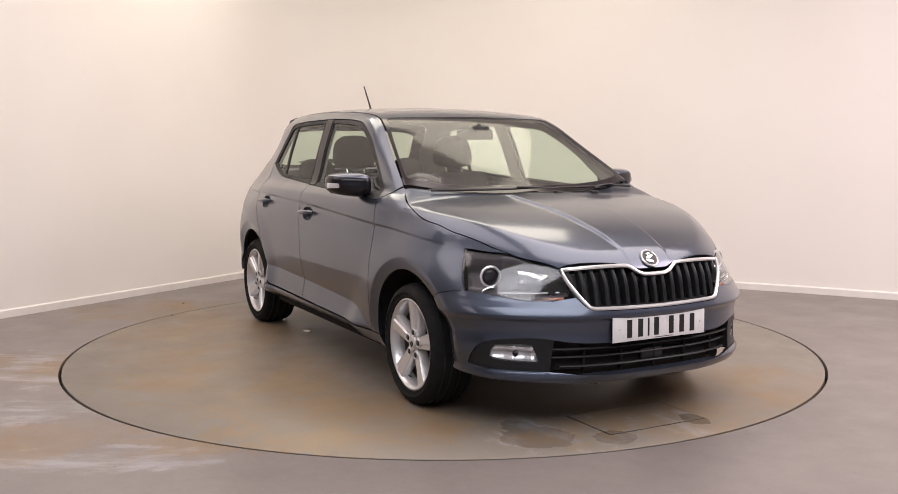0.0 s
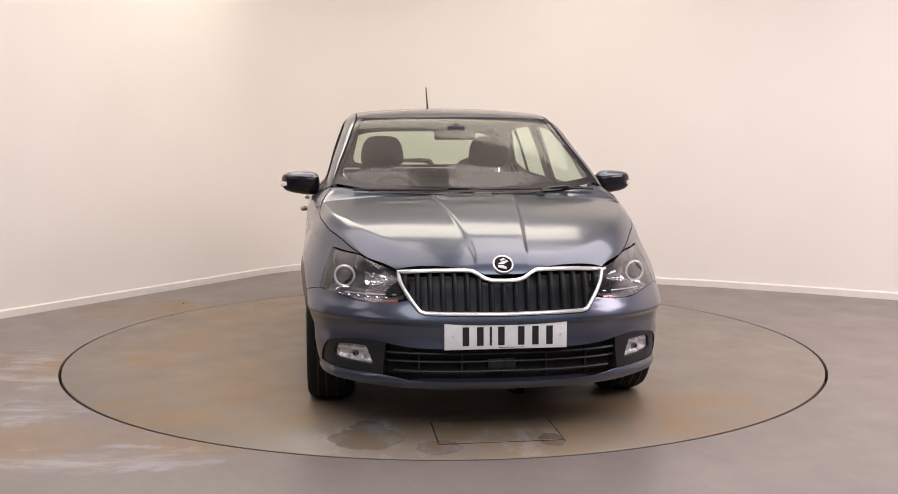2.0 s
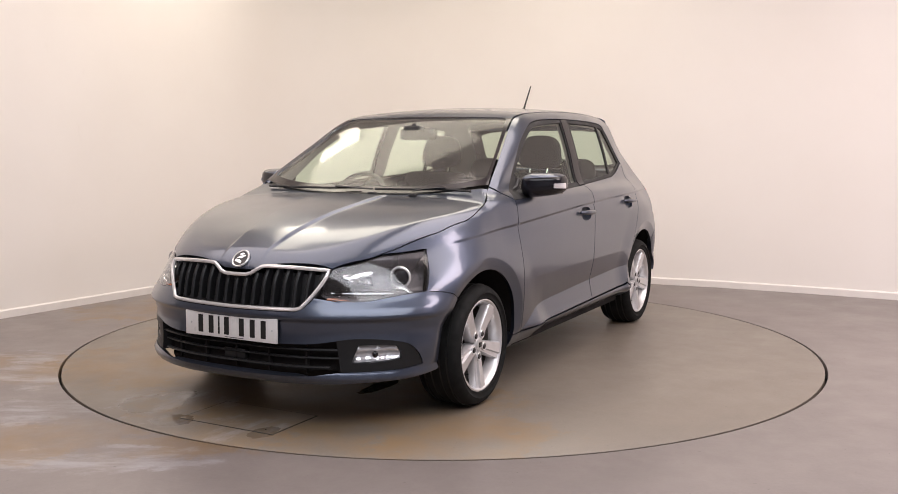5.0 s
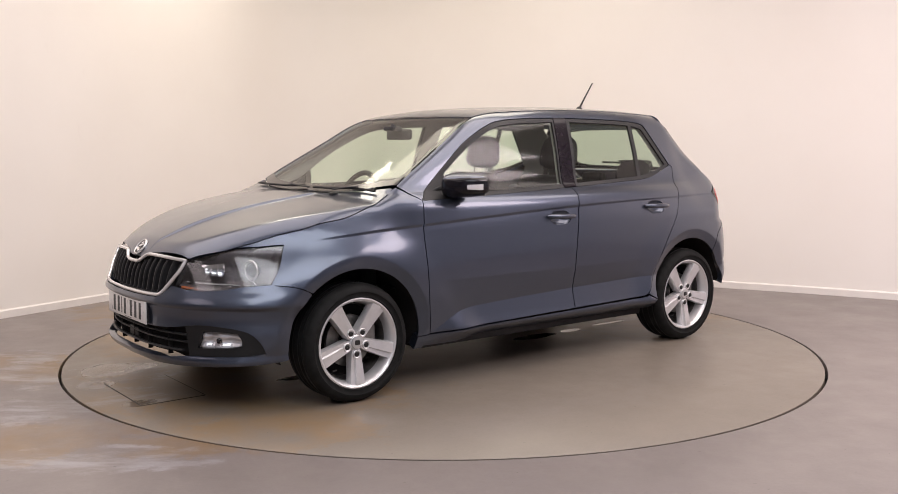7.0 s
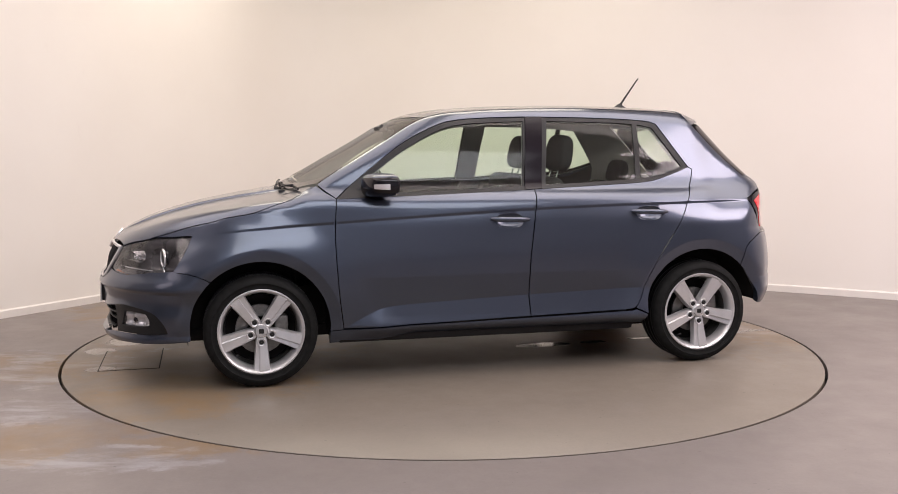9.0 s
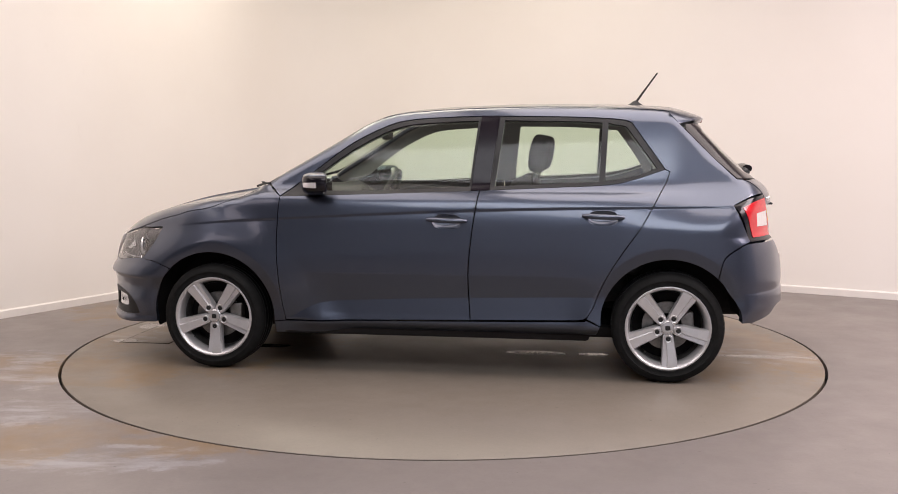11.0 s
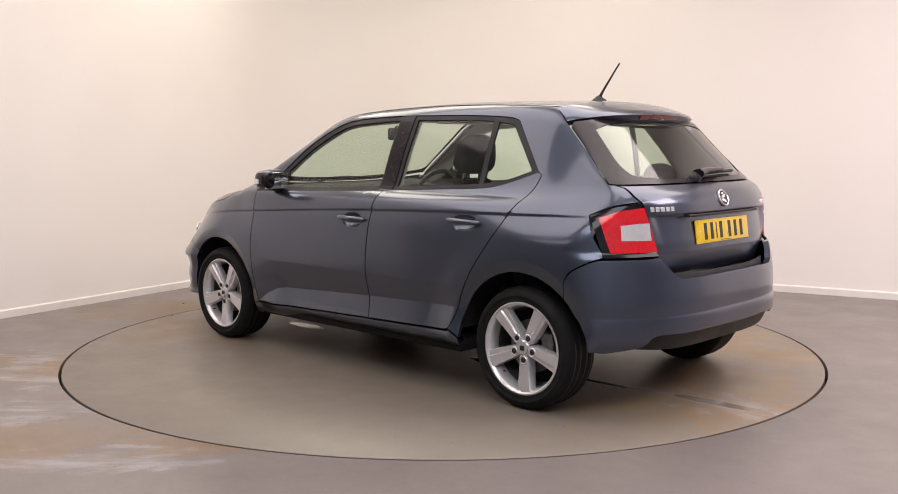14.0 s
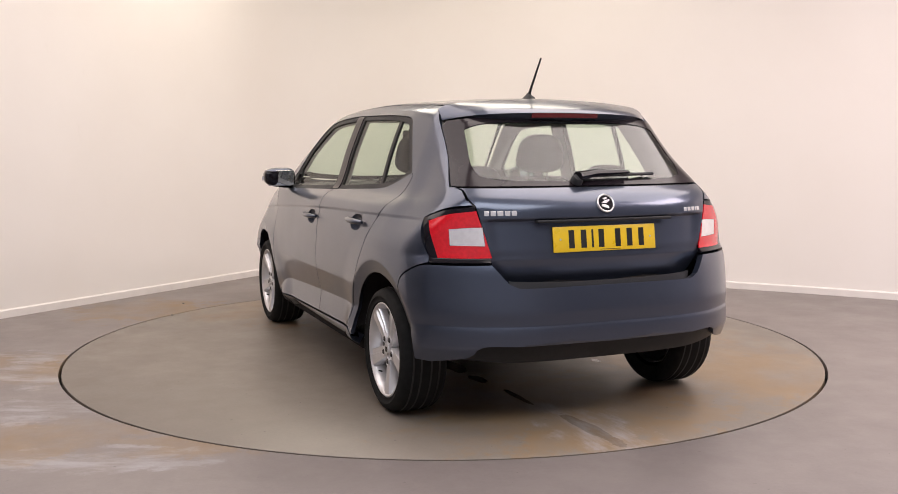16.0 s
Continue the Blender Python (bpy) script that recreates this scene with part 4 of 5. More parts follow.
def both_sides(name, make, material, parent, label=""):
    """A part built on the car's left, and its mirror image on the right. parent: one, or a pair."""
    out = []
    for i, s in enumerate((1, -1)):
        bm = make()
        if s < 0:
            bm.transform(Matrix.Diagonal((1, -1, 1, 1)))
            bmesh.ops.reverse_faces(bm, faces=bm.faces)
        out.append(part(name, bm, material, parent[i] if isinstance(parent, (list, tuple)) else parent, label))
    return out


# ---- front grille ----
def grille():
    holder = panel("grille", "front", mirrored(grille_half, 0), BLACK_PLASTIC, car, "black slatted grille in chrome surround", gap=0.0, push=sunk(0.050), rim=0.0)[0]
    frame_pts = laid("front", mirrored(grille_half, 0))
    frame_pts = frame_pts + slope_at(frame_pts) * 0.004
    part("chrome_surround", tube(frame_pts, 0.0085, 8, True, up=(1, 0, 0)), BADGE_SILVER, holder, "bright chrome surround")
    top, low = np.array(spline(GRILLE_TOP, 0.01)), np.array(spline(GRILLE_LOW, 0.01))
    for i in range(-8, 9):
        y = i * 0.0515
        a = abs(y)
        zt = np.interp(a, top[:, 0], top[:, 1]) - 0.010
        zb = np.interp(a, low[::-1, 0], low[::-1, 1]) + 0.010
        if zt - zb < 0.03:
            continue
        rows = []
        bm = bmesh.new()
        for s in np.linspace(0, 1, 7):
            z = zb + (zt - zb) * s
            u = seen_from("front", np.array([[FACE(np.array([z]))[0] - 1.0 * a ** 3.1, y, z]]))[0]
            q = laid("front", np.array([u]))[0]
            w = 0.0105
            bulge = 0.010 - 0.007 * math.sin(math.pi * s)
            rows.append([bm.verts.new((q[0] - 0.040, y + w * 1.1, z)), bm.verts.new((q[0] - bulge - 0.006, y + w * 0.9, z)), bm.verts.new((q[0] - bulge, y + w * 0.3, z)),
                         bm.verts.new((q[0] - bulge, y - w * 0.3, z)), bm.verts.new((q[0] - bulge - 0.006, y - w * 0.9, z)), bm.verts.new((q[0] - 0.040, y - w * 1.1, z))])
        for p, r in zip(rows, rows[1:]):
            for k in range(5):
                bm.faces.new((p[k], p[k + 1], r[k + 1], r[k]))
        bmesh.ops.recalc_face_normals(bm, faces=bm.faces)
        part("slat", bm, SLAT_BLACK, holder)


grille()


def badge(view, u, v, r, parent, lean=0.0):
    m = nearest(view, u, v, 0.002) @ pose(0, 0, 0, 0, lean, 0)
    turn = m @ Matrix.Rotation(radians(-90), 4, "Z")
    ring = lathe([(r, -0.001), (r, 0.005), (r * 0.93, 0.0075), (r * 0.84, 0.006), (r * 0.82, 0.003)], 40)
    ring.transform(turn)
    bmesh.ops.recalc_face_normals(ring, faces=ring.faces)
    ob = part("badge", ring, BADGE_SILVER, parent, "round chrome badge")
    disc = lathe([(r * 0.84, 0.0), (r * 0.82, 0.0035), (0.0005, 0.0035)], 40)
    disc.transform(turn)
    bmesh.ops.recalc_face_normals(disc, faces=disc.faces)
    part("disc", disc, BLACK_GLOSS, ob)
    bm = bmesh.new()                                  # a plain swept wing shape
    for pts in (((-0.55, -0.35), (0.25, -0.62), (0.30, -0.36), (-0.10, -0.12), (-0.50, -0.10)), ((-0.50, 0.02), (0.05, -0.02), (0.55, 0.30), (0.40, 0.42), (-0.20, 0.25)), ((-0.15, 0.34), (0.30, 0.52), (0.10, 0.68), (-0.30, 0.52))):
        lo = [bm.verts.new(m @ Vector((0.003, a * r, b * r))) for a, b in pts]
        hi = [bm.verts.new(m @ Vector((0.0062, a * r * 0.97, b * r * 0.97))) for a, b in pts]
        bm.faces.new(hi)
        for i in range(len(pts)):
            j = (i + 1) % len(pts)
            bm.faces.new((lo[i], lo[j], hi[j], hi[i]))
    bmesh.ops.recalc_face_normals(bm, faces=bm.faces)
    part("emblem", bm, BADGE_SILVER, ob, smooth=False)
    return ob


badge("front", 0.0, 0.735, 0.045, car)


def number_plate(m, material, parent, label):
    """A plate with its characters blanked to bars."""
    plate = part("number_plate", box(-0.001, 0.006, -0.26, 0.26, -0.0555, 0.0555, 0.003, 2, m), material, parent, label)
    x = -0.195
    for w in (0.050, 0.050, 0.018, 0.050, 0.0, 0.050, 0.050, 0.050):
        if w:
            part("plate_bar", box(0.0055, 0.0068, x + w * 0.22, x + w * 0.78, -0.0395, 0.0395, 0.0005, 1, m), INK, plate)
        x += w + 0.0105 if w else 0.024
    part("maker_line", box(0.0055, 0.0066, -0.03, 0.075, -0.050, -0.0475, 0, 1, m), INK, plate)
    for y in (-0.225, 0.232):
        screw = lathe([(0.005, 0.0055), (0.004, 0.0075), (0.0005, 0.008)], 10)
        screw.transform(m @ pose(0, y, 0) @ Matrix.Rotation(radians(-90), 4, "Z"))
        part("screw", screw, SATIN_SILVER, plate)


number_plate(pose(1.990, 0.0, 0.4465, 0, -1.0, 0), PLATE_WHITE, car, "white front number plate with black bars")
part("plate_holder", box(1.93, 1.989, -0.25, 0.25, 0.395, 0.500, 0.004), BLACK_PLASTIC, car)
number_plate(pose(-1.877, 0.0, 0.8345, 0, 0, 180) @ pose(0, 0, 0, 0, -8, 0), PLATE_YELLOW, tailgate, "yellow rear number plate with black bars")
badge("rear", 0.0, 0.985, 0.043, tailgate)
# thin black strip along the line below the tailgate's sharp edge
part("edge_strip", box(-1.893, -1.862, -0.34, 0.34, 0.910, 0.922, 0.004), BLACK_PLASTIC, tailgate, "thin black strip below the tailgate's sharp edge")


def lettering(y0, widths, h, z):
    """Raised chrome word marks, blanked to plain bars."""
    y = y0
    for w in widths:
        q = seen_from("rear", np.array([[-1.87 + 0.52 * abs(y) ** 3.5, y - w / 2, z]]))[0]
        m = nearest("rear", q[0], z, 0.0)
        part("letter_bar", box(-0.002, 0.004, -w / 2, w / 2, -h / 2, h / 2, 0.001, 1, m), BADGE_SILVER, tailgate)
        y -= w + 0.005


lettering(0.548, (0.020, 0.022, 0.025, 0.023, 0.022), 0.021, 0.952)
lettering(-0.425, (0.019, 0.021, 0.020, 0.008, 0.021), 0.018, 0.948)

# ---- lower intake and fog lamps ----
intake = panel("intake", "front", mirrored(air_half, 0), DARK_VOID, front_bumper,
               "black lower air intake", gap=-0.006, push=sunk(0.055), rim=0.0)[0]
for z, half, d in ((0.368, 0.49, 0.024), (0.330, 0.49, 0.036), (0.292, 0.46, 0.024)):
    ys = np.linspace(-half, half, 25)
    base = laid("front", seen_from("front", np.stack([1.98 - 0.76 * np.abs(ys) ** 3.1, ys, 0 * ys + z], 1)))
    part("intake_bar", tube(base - np.array([d, 0, 0]), 0.0105, 8, flat=0.55), SLAT_BLACK, intake)
for y in np.linspace(-0.36, 0.36, 5):
    q = laid("front", seen_from("front", np.array([[1.98 - 0.76 * abs(y) ** 3.1, y, 0.33]])))[0]
    part("intake_rib", box(q[0] - 0.05, q[0] - 0.028, y - 0.004, y + 0.004, 0.262, 0.388), DARK_VOID, intake)
part("sensor_block", box(1.925, 1.958, -0.07, 0.05, 0.295, 0.342, 0.004), SLAT_BLACK, intake)
fog_cover = outline(front_xyz((1.905, 0.500, 0.412), (1.86, 0.575, 0.420), (1.78, 0.665, 0.412), (1.70, 0.735, 0.391), (1.653, 0.769, 0.335), (1.638, 0.779, 0.290)), front_xyz((1.638, 0.779, 0.288), (1.72, 0.72, 0.278), (1.82, 0.615, 0.275), (1.895, 0.515, 0.272)),
                    front_xyz((1.895, 0.515, 0.272), (1.905, 0.500, 0.412)))
fog_lens = outline(front_xyz((1.855, 0.578, 0.396), (1.79, 0.650, 0.396), (1.735, 0.708, 0.388)), front_xyz((1.735, 0.708, 0.388), (1.722, 0.722, 0.355), (1.720, 0.722, 0.325)),
                   front_xyz((1.720, 0.722, 0.325), (1.76, 0.688, 0.313), (1.83, 0.610, 0.308), (1.872, 0.550, 0.308)), front_xyz((1.872, 0.550, 0.308), (1.855, 0.578, 0.396)))
fog_lens = fog_lens.mean(0) + (fog_lens - fog_lens.mean(0)) * np.array([0.94, 0.84])
covers = panel("fog_light_cover", "front", fog_cover, SLAT_BLACK, front_bumper, "black fog light bezel", both=True, holes=[fog_lens], gap=0.001, push=sunk(0.006), rim=0.05, mesh_gap=0.016)
for i, ob in enumerate(panel("fog_light", "front", fog_lens, LAMP_COVER, None, "clear fog light lens", both=True, gap=0.002, push=sunk(0.012), rim=0.0)):
    ob.parent = covers[i]
for i, ob in enumerate(panel("reflector", "front", fog_lens, BADGE_SILVER, None, "faceted chrome reflector", both=True, gap=0.0, rim=0.0, mesh_gap=0.006,
                              push=lambda p, n: p - n * (0.026 + 0.006 * np.sin(p[:, 1:2] * 95) + 0.005 * np.sin(p[:, 2:3] * 130 + 1.0)))):
    ob.parent = covers[i]


fog_mid = nearest("front", *fog_lens.mean(0), -0.020)


def fog_bulb():
    bm = lathe([(0.013, -0.010), (0.013, 0.004), (0.008, 0.010), (0.0005, 0.012)], 16)
    bm.transform(fog_mid @ Matrix.Rotation(radians(-90), 4, "Z"))
    bmesh.ops.recalc_face_normals(bm, faces=bm.faces)
    return bm


both_sides("bulb_shield", fog_bulb, BLACK_GLOSS, covers, "dark bulb shield")


# ---- headlights ----
def headlights():
    lens = panel("headlight", "front", lamp_loop, LAMP_COVER, car, "clear headlight with round projector and dark bezel", both=True, gap=0.001, rim=0.0, mesh_gap=0.016)
    tub = panel("bezel", "front", lamp_loop, LAMP_GREY, None, both=True, gap=0.002, rim=0.0, mesh_gap=0.014,
                push=lambda p, n: p - n * (0.012 + 0.042 * step(0.0, 0.05, np.minimum(p[:, 2:3] - 0.585, 0.745 - p[:, 2:3]))))
    trim = panel("trim", "front", shrunk(lamp_loop, 0.0), BLACK_GLOSS, None, both=True, holes=[shrunk(lamp_loop, 0.005)], gap=0.002, rim=0.0, push=sunk(0.003), mesh_gap=0.012)
    for i in range(2):
        lens[i].visible_shadow = False
        tub[i].parent = lens[i]
        trim[i].parent = lens[i]
    u, v = seen_from("front", np.array([[1.645, 0.672, 0.678]]))[0]
    m = nearest("front", u, v, -0.028)
    m = Matrix.Translation(m.translation) @ Matrix.Rotation(radians(14), 4, "Z") @ Matrix.Rotation(radians(-90), 4, "Z")

    def ring(profile):
        def make():
            bm = lathe(profile, 40)
            bm.transform(m)
            bmesh.ops.recalc_face_normals(bm, faces=bm.faces)
            return bm
        return make
    both_sides("projector_ring", lambda: tube([m @ Vector((0.044 * math.cos(a), 0.006, 0.044 * math.sin(a))) for a in np.linspace(0, 2 * math.pi, 41)[:-1]], 0.0056, 8, True, up=tuple(m.col[1][:3])), BADGE_SILVER, lens, "bright projector ring")
    both_sides("projector", ring([(0.040, -0.015), (0.036, -0.004), (0.026, 0.004), (0.012, 0.008), (0.0005, 0.009)]), BLACK_GLOSS, lens, "dark glass projector")
    both_sides("lower_ring", lambda: tube([m @ Vector((0.046 * math.cos(a), 0.010, -0.082 + 0.034 * math.sin(a))) for a in np.linspace(0.35, 2.8, 12)], 0.004, 6), CHROME, lens)

    def main_beam():
        q = seen_from("front", np.array([[1.795, 0.550, 0.672]]))[0]
        k = nearest("front", q[0], q[1], -0.014)
        bm = bmesh.new()
        rows = []
        for j in range(9):
            a = j / 8
            rows.append([bm.verts.new(k @ Vector((-0.026 * math.sin(math.pi * b / 4) * (1 + 0.6 * (j % 2)), -0.070 + 0.130 * a, (-0.030 + 0.060 * b / 4) * (0.6 + 0.5 * a)))) for b in range(5)])
        for p, r in zip(rows, rows[1:]):
            for b in range(4):
                bm.faces.new((p[b], p[b + 1], r[b + 1], r[b]))
        return bm
    both_sides("main_beam_reflector", main_beam, CHROME, lens, "faceted chrome reflector")

    def strip(y0, y1, z0, z1, d, r):
        def make():
            ys, zs = np.linspace(y0, y1, 14), np.linspace(z0, z1, 14)
            p = laid("front", seen_from("front", np.stack([1.98 - 0.80 * ys ** 3.1, ys, zs], 1)))
            return tube(p - slope_at(p) * d, r, 6)
        return make
    both_sides("light_guide", strip(0.47, 0.69, 0.617, 0.612, 0.026, 0.0030), SATIN_SILVER, lens, "thin silver light guide")
    both_sides("amber_reflector", strip(0.455, 0.56, 0.590, 0.585, 0.020, 0.008), AMBER, lens, "amber reflector")
    for y in np.linspace(0.50, 0.70, 6):
        q = laid("front", seen_from("front", np.array([[1.98 - 0.80 * y ** 3.1, y, 0.600]])))
        c = (q - slope_at(q) * 0.018)[0]

        def led():
            bm = bmesh.new()
            bmesh.ops.create_icosphere(bm, subdivisions=1, radius=0.008, matrix=Matrix.LocRotScale(tuple(c), Euler((0.5, 0, 0)), (0.8, 1.7, 0.55)))
            return bm
        both_sides("lamp_element", led, CHROME, lens)


headlights()


# ---- mirrors, handles, aerial, wipers ----
def mirrors():
    def shell(z0, z1, grow=0.0):
        def make():
            bm = bmesh.new()
            bmesh.ops.create_uvsphere(bm, u_segments=28, v_segments=18, radius=1.0)
            for v in bm.verts:
                x, y, z = v.co
                k = lambda a: math.copysign(abs(a) ** 0.62, a)
                bx, by, bz = k(x), k(y), k(z)
                front = bx if bx > 0 else bx * 0.35
                v.co = (0.530 + (0.105 + grow) * front - 0.035 * by, 0.880 + (0.105 + grow) * by, 1.033 + (0.068 + grow) * bz * (0.90 - 0.12 * by) + 0.006 * by)
            g = bm.verts[:] + bm.edges[:] + bm.faces[:]
            bmesh.ops.bisect_plane(bm, geom=g, plane_co=(0, 0, z0), plane_no=(0, 0.06, -1), clear_outer=True)
            g = bm.verts[:] + bm.edges[:] + bm.faces[:]
            bmesh.ops.bisect_plane(bm, geom=g, plane_co=(0, 0, z1), plane_no=(0, -0.06, 1), clear_outer=True)
            return bm
        return make
    cap = both_sides("door_mirror", shell(1.018, 1.30, 0.001), PAINT, car, "grey door mirror with black base and clear indicator")
    both_sides("mirror_base", shell(0.80, 1.0185), BLACK_GLOSS, cap, "black lower housing")

    def foot():
        return join(tube([(0.610, 0.735, 0.992), (0.590, 0.790, 0.985), (0.565, 0.840, 0.985)], [0.030, 0.026, 0.030], 10, flat=0.55), tube([(0.70, 0.742, 0.990), (0.60, 0.742, 1.02), (0.565, 0.735, 1.06)], 0.012, 8))
    both_sides("mirror_arm", foot, BLACK_PLASTIC, cap)

    def indicator():
        pts = []
        bm = bmesh.new()
        rows = []
        for a in np.linspace(0, 1, 7):
            y = 0.955 + 0.035 * math.sin(a * math.pi / 2)
            x = 0.598 - 0.075 * a
            rows.append([bm.verts.new((x + 0.004, y + 0.001, 1.018 - 0.004 * a)), bm.verts.new((x + 0.006, y + 0.003, 1.030)), bm.verts.new((x + 0.004, y + 0.001, 1.041 + 0.003 * a)), bm.verts.new((x - 0.01, y - 0.03, 1.03))])
        for p, r in zip(rows, rows[1:]):
            for i in range(4):
                bm.faces.new((p[i], p[(i + 1) % 4], r[(i + 1) % 4], r[i]))
        bm.faces.new(rows[0])
        bm.faces.new(rows[-1][::-1])
        bmesh.ops.recalc_face_normals(bm, faces=bm.faces)
        return bm
    both_sides("indicator", indicator, CLEAR_LENS, cap, "clear indicator strip")
    both_sides("mirror_glass", lambda: box(0.487, 0.491, 0.800, 0.962, 0.984, 1.078, 0.0015, 1), MIRROR, cap, "mirror glass")


mirrors()


def handles():
    for key, (x, z) in HANDLES.items():
        def hollow(p, n, x=x, z=z):
            r2 = ((p[:, 0] - x) / 0.078) ** 2 + ((p[:, 2] - z + 0.002) / 0.040) ** 2
            return p - n * (0.003 + 0.026 * np.clip(1 - r2, 0, 1) ** 0.6)[:, None]
        dark = panel("handle_cup", "side", cup_loop(x, z, 0.005), PAINT, None, "pressed hollow behind handle", both=True, gap=0.0, push=hollow, rim=0.0, mesh_gap=0.008)
        y = laid("side", np.array([[x, z]]))[0][1]

        def grip():
            pts, rad = [], []
            for s in np.linspace(-1, 1, 17):
                pts.append((x + 0.105 * s, y + 0.006 + 0.024 * (1 - abs(s) ** 3), z + 0.007 + 0.003 * s))
                rad.append(0.0165 * (1 - 0.45 * abs(s) ** 4))
            return tube(pts, rad, 12, flat=0.85)
        grips = both_sides("door_handle", grip, PAINT, DOORS[key], "body-coloured pull handle")
        for i, ob in enumerate(dark):
            ob.parent = grips[i]


handles()


def aerial():
    z = laid("top", np.array([[-1.150, 0.0]]))[0][2]
    foot = lathe([(0.036, z - 0.004), (0.032, z + 0.006), (0.018, z + 0.016), (0.011, z + 0.026), (0.0005, z + 0.030)], 20, "z")
    foot.transform(Matrix.Translation((-1.150, 0, 0)) @ Matrix.Diagonal((1.35, 0.8, 1, 1)))
    base = part("aerial", foot, RUBBER, car, "slanting black roof aerial")
    part("rod", tube([(-1.155, 0, z + 0.020), (-1.185, 0, z + 0.065), (-1.275, 0, z + 0.190)], [0.0075, 0.0060, 0.0042], 8), RUBBER, base)


aerial()


def wiper(pts, pivot, arm_start):
    """A wiper: arm, blade and pivot boot, lying on the glass."""
    p = laid("top", np.array(pts))
    n = slope_at(p)
    blade = part("wiper", tube(spline(p + n * 0.014, 0.04), 0.0065, 6), RUBBER, car, "black windscreen wiper")
    a = laid("top", np.array(arm_start))
    part("arm", tube(spline(a + slope_at(a) * 0.026, 0.04), 0.008, 6, flat=0.6), BLACK_PLASTIC, blade)
    q = laid("top", np.array([pivot]))[0]
    part("pivot", box(q[0] - 0.02, q[0] + 0.02, q[1] - 0.020, q[1] + 0.020, q[2] - 0.014, q[2] + 0.010, 0.006, 2), BLACK_PLASTIC, blade)


wiper([(0.950, 0.655), (0.962, 0.50), (0.985, 0.30), (0.992, 0.12)], (1.015, 0.36), [(1.015, 0.36), (0.985, 0.42), (0.962, 0.52)])
wiper([(0.985, 0.02), (0.992, -0.15), (0.985, -0.35), (0.955, -0.60)], (1.025, 0.12), [(1.025, 0.12), (1.010, 0.03), (0.994, -0.12)])
panel("scuttle", "top", mirrored(np.array([(1.045, 0.0), (1.040, 0.25), (1.010, 0.48), (0.930, 0.70), (0.878, 0.690), (0.965, 0.480), (0.995, 0.250), (1.004, 0.0)]), 1), BLACK_PLASTIC, car, "black scuttle panel at windscreen foot", push=sunk(0.008), gap=0.0, rim=0.0)


def rear_wiper():
    q = seen_from("rear", np.array([[-1.83, 0.02, 1.078]]))[0]
    pts = laid("rear", np.array([seen_from("rear", np.array([[-1.8, y, z]]))[0] for y, z in ((0.09, 1.080), (0.0, 1.092), (-0.10, 1.094), (-0.20, 1.096), (-0.36, 1.098))]))
    n = slope_at(pts)
    body = part("rear_wiper", tube(pts[:4] + n[:4] * 0.030, [0.030, 0.024, 0.016, 0.009], 10, flat=0.75), BLACK_GLOSS, car, "black rear wiper with chunky arm")
    part("motor_cap", lathe([(0.028, 0.0), (0.026, 0.018), (0.020, 0.028), (0.0005, 0.030)], 20, "z"), BLACK_PLASTIC, body).matrix_basis = nearest("rear", seen_from("rear", pts[:1])[0][0], 1.078, 0.0) @ Matrix.Rotation(radians(90), 4, "Y")
    part("blade", tube(spline(pts[1:] + n[1:] * 0.014, 0.04), 0.008, 6), RUBBER, body)


rear_wiper()


